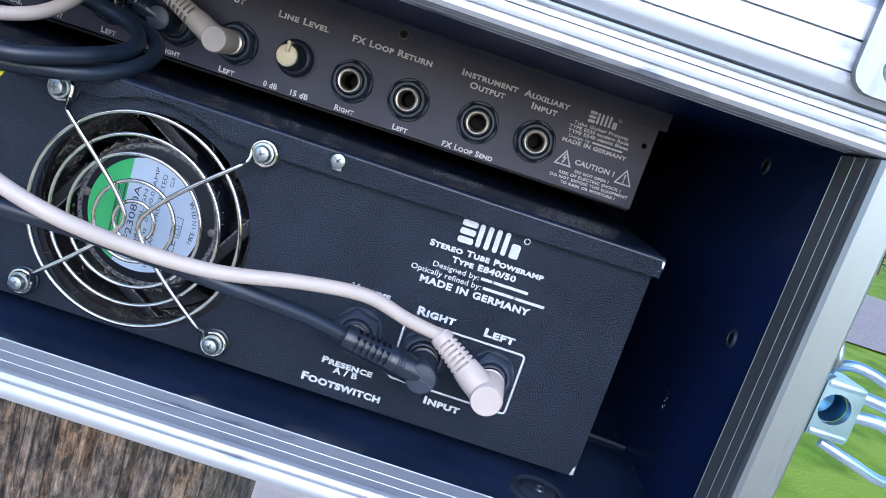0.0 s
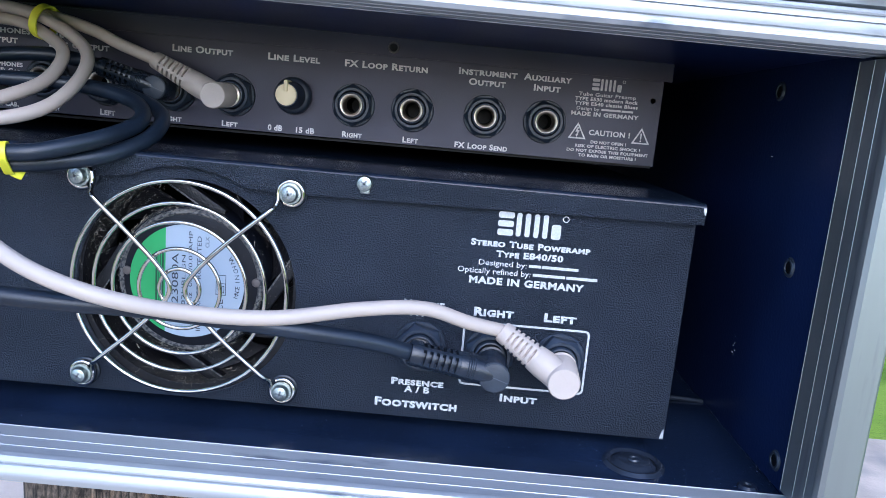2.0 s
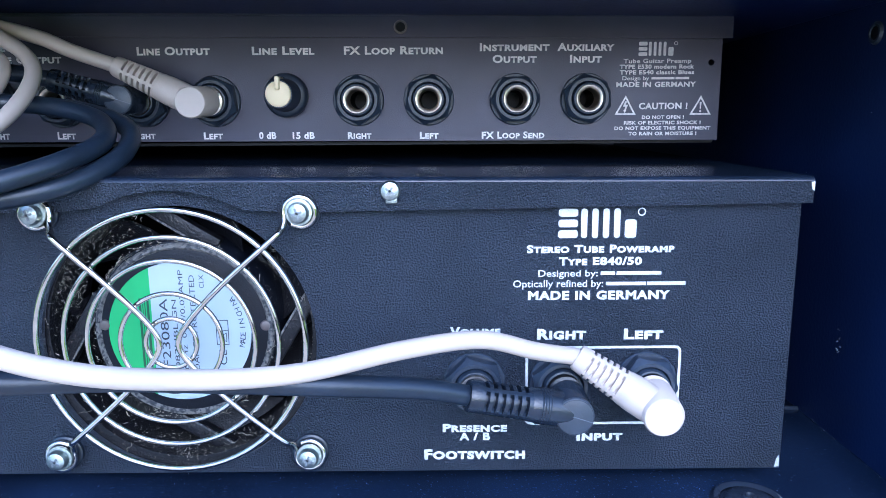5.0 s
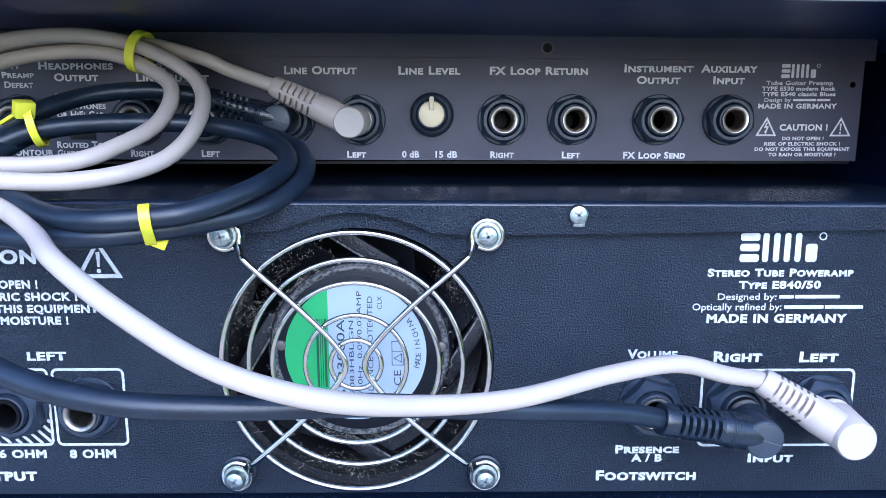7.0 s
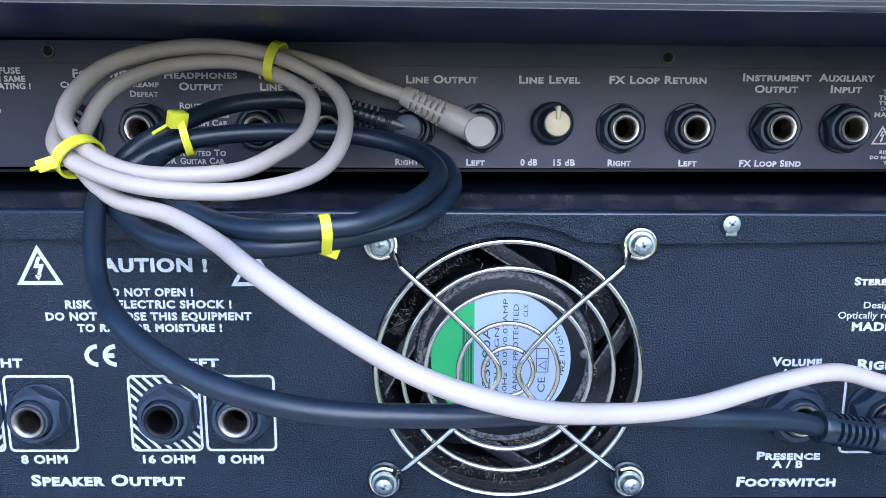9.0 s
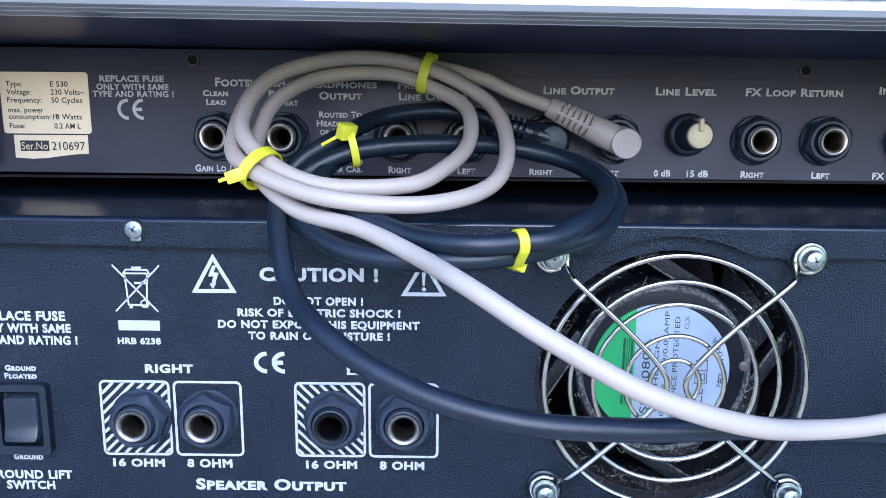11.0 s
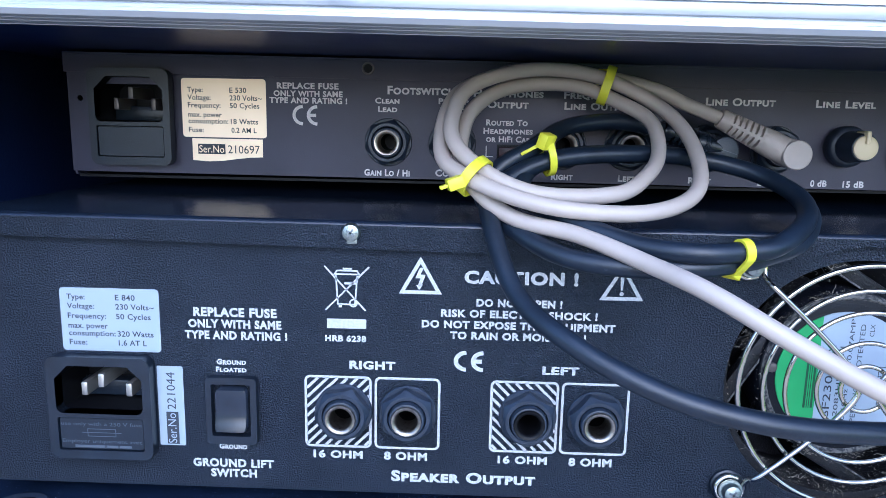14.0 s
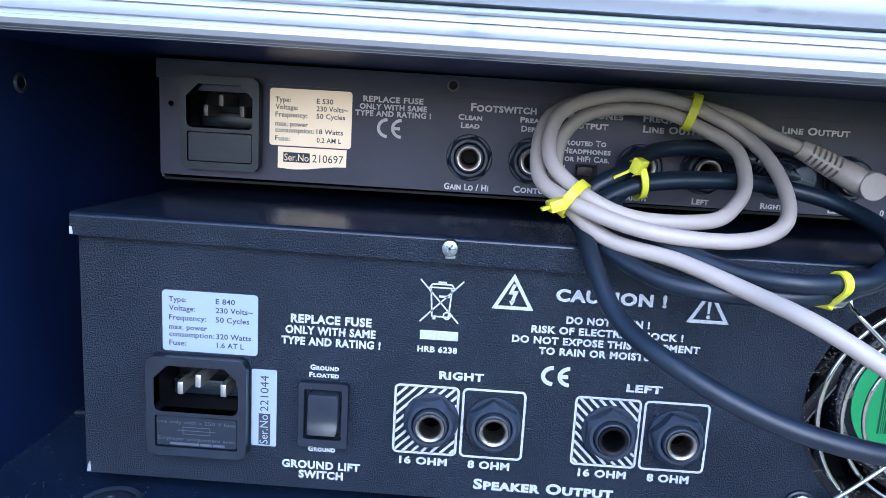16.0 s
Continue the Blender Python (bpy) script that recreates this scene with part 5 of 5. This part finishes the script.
# ---- plugs and cables ----
def angle_plug(parent, head, mouth, tail, r, mat, ferrule, groove=False, slots=6, taper=0.66, turn=0):
    """A right-angle jack plug: head (outer disc centre), mouth (where it meets the socket), tail (where the cable leaves)."""
    head, mouth, tail = Vector(head), Vector(mouth), Vector(tail)
    depth = mouth.y - head.y
    m = Matrix.Translation(head) @ Matrix(((1, (mouth.x - head.x) / depth, 0, 0), (0, 1, 0, 0), (0, (mouth.z - head.z) / depth, 1, 0), (0, 0, 0, 1)))
    plug = part("plug", lathe(bmesh.new(), [(0, 0.0), (r * 0.93, 0.0), (r, r * 0.09), (r, depth * 0.62)], m, 48), mat, parent)
    bm = bmesh.new()
    prof = []
    for i in range(7):
        y0 = depth * (0.62 + 0.02 * i)
        prof += [(r * 0.98, y0), (r * 0.90, y0 + depth * 0.01)]
    lathe(bm, [*prof, (r * 0.9, depth * 0.80), (r * 0.55, depth * 0.82), (r * 0.55, depth)], m, 48)
    part("collar", bm, ferrule, plug)
    part("shaft", lathe(bmesh.new(), [(0.0031, depth), (0.0031, depth + 0.012)], m, 24), "nickel", plug)
    if groove:
        bm = bmesh.new()
        box(bm, -r * 0.92, r * 0.92, -0.00010, 0.0004, -0.00010, 0.00010)
        for v in bm.verts:
            v.co = m @ Matrix.Rotation(radians(18), 4, "Y") @ v.co
        part("mould_line", bm, "emboss", plug)
        part("cap", lathe(bmesh.new(), [(0, -0.00004), (r * 0.90, -0.00004), (r * 0.96, 0.0001), (r * 1.005, r * 0.10), (r * 1.005, r * 0.14)], m, 40), "plug_cap", plug)
    # sleeve
    base = head + Vector((0, r * 0.95, 0))
    d = (tail - base)
    length = d.length
    d.normalize()
    up = Vector((0, 1, 0)) - d * d.y
    up.normalize()
    sidev = d.cross(up)
    mm = Matrix((( sidev.x, d.x, up.x, base.x), (sidev.y, d.y, up.y, base.y), (sidev.z, d.z, up.z, base.z), (0, 0, 0, 1)))
    L = length
    part("sleeve", lathe(bmesh.new(), [(r * 0.93, 0.0), (r * 0.93, L * 0.30), (r * 0.88, L * 0.42), (r * 0.84, L * 0.44)], mm, 40), mat, plug)
    # strain relief: a tapering sleeve pierced by rows of short slots
    seg, end = 48, taper
    rings = [(L * 0.43, False)]
    for i in range(slots):
        a = L * (0.47 + 0.44 * i / slots)
        b = a + L * 0.44 / slots * (0.52 if groove else 0.42)
        rings += [(a, False), (a + L * 0.004, True), (b - L * 0.004, True), (b, False)]
    rings += [(L * 0.97, False), (L, False)]
    bm = bmesh.new()
    loops = []
    for k, (at, open_) in enumerate(rings):
        rr = r * (0.86 + (end - 0.86) * (at / L - 0.43) / 0.57) * (0.93 if k == len(rings) - 1 else 1.0)
        loop = []
        for j in range(seg):
            cut = open_ and (j % 12) >= 3
            q_r = rr * 0.64 if cut else rr
            a = 2 * math.pi * (j + turn) / seg
            loop.append(bm.verts.new(mm @ Vector((q_r * math.cos(a), at, q_r * math.sin(a)))))
        loops.append(loop)
    for lo, hi in zip(loops, loops[1:]):
        for j in range(seg):
            bm.faces.new((lo[j], lo[(j + 1) % seg], hi[(j + 1) % seg], hi[j]))
    bm.faces.new(loops[-1])
    part("strain_relief", bm, mat, plug, smooth=25)
    if groove:
        bm = bmesh.new()
        for i in range(4):
            at = L * (0.27 + 0.025 * i)
            lathe(bm, [(r * 0.925, at - 0.0002), (r * 0.955, at), (r * 0.925, at + 0.0002)], mm, 40)
        part("grip_ring", bm, mat, plug)
    return plug


def cable_run(parent, points, r, mat, seg=16, steps=8):
    return part("sheath", tube(bmesh.new(), glide(points, steps), r, seg), mat, parent)


WR, BR = 0.00235, 0.00275
white = thing("white_cable", "white patch cable coiled and tied, with moulded angled plugs", "cable")
black = thing("black_cable", "black patch cable coiled and tied, with moulded angled plugs", "cable")
A_TAIL, B_TAIL = (-0.0318, 0.0450, 0.9779), (-0.0520, 0.0425, 0.9735)
angle_plug(white, (-0.0064, 0.0392, 0.9659), (-0.0050, 0.0590, 0.9668), A_TAIL, 0.0051, "white_plug", "nickel")
angle_plug(black, (-0.0302, 0.0410, 0.9669), (-0.0300, 0.0590, 0.9668), B_TAIL, 0.0047, "black_plug", "black_plug", True, 5, 0.80)
W_TAIL, K_TAIL = (0.1105, -0.0096, 0.8965), (0.0805, -0.0185, 0.8892)
angle_plug(white, (0.1313, -0.0215, 0.8839), (0.1322, -0.0040, 0.8857), W_TAIL, 0.0054, "white_plug", "white_plug", taper=0.68, turn=4)
angle_plug(black, (0.1090, -0.0180, 0.8826), (0.1078, -0.0040, 0.8857), K_TAIL, 0.0052, "black_plug", "black_plug", True, 6, 0.84, 4)
W_COIL = [
    A_TAIL, (-0.0445, 0.0433, 0.9824), (-0.0548, 0.0420, 0.9868), (-0.0729, 0.0436, 0.9908), (-0.0992, 0.0395, 0.9923), (-0.1219, 0.0256, 0.9841), (-0.1267, 0.0068, 0.9665),
    (-0.1179, -0.0054, 0.9591), (-0.0967, -0.0135, 0.9527), (-0.0703, -0.0126, 0.9512), (-0.0522, 0.0003, 0.9558), (-0.0475, 0.0184, 0.9672), (-0.0533, 0.0335, 0.9794), (-0.0738, 0.0385, 0.9902),
    (-0.0970, 0.0342, 0.9924), (-0.1183, 0.0226, 0.9858), (-0.1237, 0.0059, 0.9721), (-0.1153, -0.0031, 0.9622), (-0.0992, -0.0072, 0.9555), (-0.0763, -0.0037, 0.9554)]
W_REST = [
    (-0.0656, 0.0057, 0.9598), (-0.0591, 0.0178, 0.9662), (-0.0590, 0.0290, 0.9757), (-0.0674, 0.0362, 0.9819), (-0.0839, 0.0403, 0.9878), (-0.1052, 0.0352, 0.9864), (-0.1176, 0.0223, 0.9784), (-0.1210, 0.0105, 0.9662), (-0.1182, 0.0001, 0.9581),
    (-0.1060, -0.0070, 0.9487), (-0.0882, -0.0159, 0.9453), (-0.0730, -0.0283, 0.9406), (-0.0602, -0.0428, 0.9361), (-0.0426, -0.0513, 0.9265), (-0.0223, -0.0568, 0.9165), (-0.0016, -0.0556, 0.9097),
    (0.0186, -0.0454, 0.9042), (0.0408, -0.0368, 0.9024), (0.0646, -0.0274, 0.9047), (0.0838, -0.0195, 0.9046), (0.0988, -0.0148, 0.8999), W_TAIL]
cable_run(white, W_COIL + W_REST, WR, "white_cable")
B_COIL = [
    B_TAIL, (-0.0601, 0.0402, 0.9751), (-0.0705, 0.0379, 0.9760), (-0.0861, 0.0306, 0.9739), (-0.0983, 0.0171, 0.9674), (-0.1088, 0.0143, 0.9608), (-0.1140, 0.0105, 0.9530), (-0.1060, -0.0045, 0.9456), (-0.0929, -0.0160, 0.9397),
    (-0.0776, -0.0223, 0.9380), (-0.0590, -0.0251, 0.9388), (-0.0450, -0.0210, 0.9400), (-0.0380, -0.0172, 0.9408), (-0.0245, -0.0080, 0.9436), (-0.0160, 0.0065, 0.9500), (-0.0192, 0.0222, 0.9575), (-0.0349, 0.0290, 0.9631), (-0.0538, 0.0295, 0.9654),
    (-0.0747, 0.0236, 0.9659), (-0.0928, 0.0190, 0.9637), (-0.1010, 0.0125, 0.9589), (-0.1010, 0.0038, 0.9534), (-0.0914, -0.0084, 0.9492), (-0.0745, -0.0202, 0.9440)]
B_REST = [
    (-0.0600, -0.0272, 0.9430), (-0.0476, -0.0256, 0.9434), (-0.0373, -0.0225, 0.9446), (-0.0244, -0.0093, 0.9496), (-0.0198, 0.0070, 0.9550), (-0.0286, 0.0212, 0.9611), (-0.0481, 0.0255, 0.9651), (-0.0706, 0.0195, 0.9659), (-0.0922, 0.0148, 0.9639), (-0.1060, 0.0106, 0.9580), (-0.1115, 0.0050, 0.9520), (-0.1117, -0.0055, 0.9470),
    (-0.1049, -0.0220, 0.9301), (-0.0914, -0.0372, 0.9210), (-0.0711, -0.0471, 0.9126), (-0.0480, -0.0514, 0.9078), (-0.0229, -0.0491, 0.9053),
    (0.0037, -0.0439, 0.9038), (0.0293, -0.0378, 0.9005), (0.0516, -0.0308, 0.8968), (0.0688, -0.0236, 0.8931), K_TAIL]
cable_run(black, B_COIL + B_REST, BR, "black_cable")


def cable_tie(at, along, width, height, tail, label, half=0.0015, tail_way=None, pair=None):
    """A nylon tie round two strands: at, the middle; along, the way of the strands; width and height of the
    loop, or pair, the step from one strand to the other that it hugs."""
    at, along = Vector(at), Vector(along).normalized()
    tie = thing("cable_tie", label, "cable tie", "yellow cable ties on the cables")
    up = Vector((0, 0, 1)) - along * along.z
    up.normalize()
    out = along.cross(up)
    bm = bmesh.new()
    n = 40
    ring = []
    for i in range(n):
        a = 2 * math.pi * i / n
        for_r = []
        for k, (s, t) in enumerate(((-half, 0.0), (half, 0.0), (half, 0.0007), (-half, 0.0007))):
            c, d = math.cos(a), math.sin(a)
            if pair:
                step = Vector(pair) - along * along.dot(Vector(pair))
                across = along.cross(step.normalized())
                edge = step * (0.5 if c >= 0 else -0.5) + step.normalized() * (BR + t) * c + across * (BR + t) * d
            else:
                edge = out * (width + t) * c + up * (height + t) * d
            for_r.append(bm.verts.new(at + edge + along * s))
        ring.append(for_r)
    for i in range(n):
        a, b = ring[i], ring[(i + 1) % n]
        for k in range(4):
            bm.faces.new((a[k], a[(k + 1) % 4], b[(k + 1) % 4], b[k]))
    part("strap", bm, "tie", tie)
    hd = at + Vector(tail[0])
    bm = boxed(-0.0026, 0.0026, -0.0017, 0.0017, -0.0024, 0.0024, 0.0004)
    rot = Vector(tail[1]).normalized().to_track_quat("Z", "Y").to_matrix().to_4x4()
    for v in bm.verts:
        v.co = Matrix.Translation(hd) @ rot @ v.co
    part("head", bm, "tie", tie)
    bm = boxed(-half * 0.8, half * 0.8, -0.0005, 0.0005, 0.0, tail[2], 0.0002)
    if tail_way:
        rot = Vector(tail_way).normalized().to_track_quat("Z", "Y").to_matrix().to_4x4()
    for v in bm.verts:
        v.co = Matrix.Translation(hd) @ rot @ v.co
    part("tail", bm, "tie", tie)


cable_tie((-0.1166, -0.0028, 0.9596), (0.75, -0.30, -0.55), 0.0066, 0.0056, ((-0.0054, -0.0050, -0.0016), (-1.0, -0.2, -0.35), 0.0046), "yellow nylon cable tie round the white coil, head outwards")
cable_tie((-0.0722, 0.0402, 0.9880), (1, -0.15, -0.30), 0.0058, 0.0060, ((0.0, 0.0046, 0.0030), (0, 0.3, 1), 0.0012), "yellow nylon cable tie round the top of the white coil")
cable_tie((-0.0940, 0.0160, 0.9652), (1, 0.25, 0.22), 0.0052, 0.0058, ((-0.0008, -0.0042, 0.0044), (0.3, -0.25, 1.0), 0.0085), "yellow nylon cable tie round the black coil", 0.0011, (-1.0, 0.1, -0.55))
cable_tie((-0.0476, -0.0238, 0.9416), (1, 0.30, 0.08), 0.0052, 0.0044, ((0.0004, 0.0052, -0.0042), (-0.4, -0.3, -1.0), 0.0040), "yellow nylon cable tie round the lower black strands", 0.00125, (-0.75, -1.0, -0.1), (0, -0.0041, 0.0036))
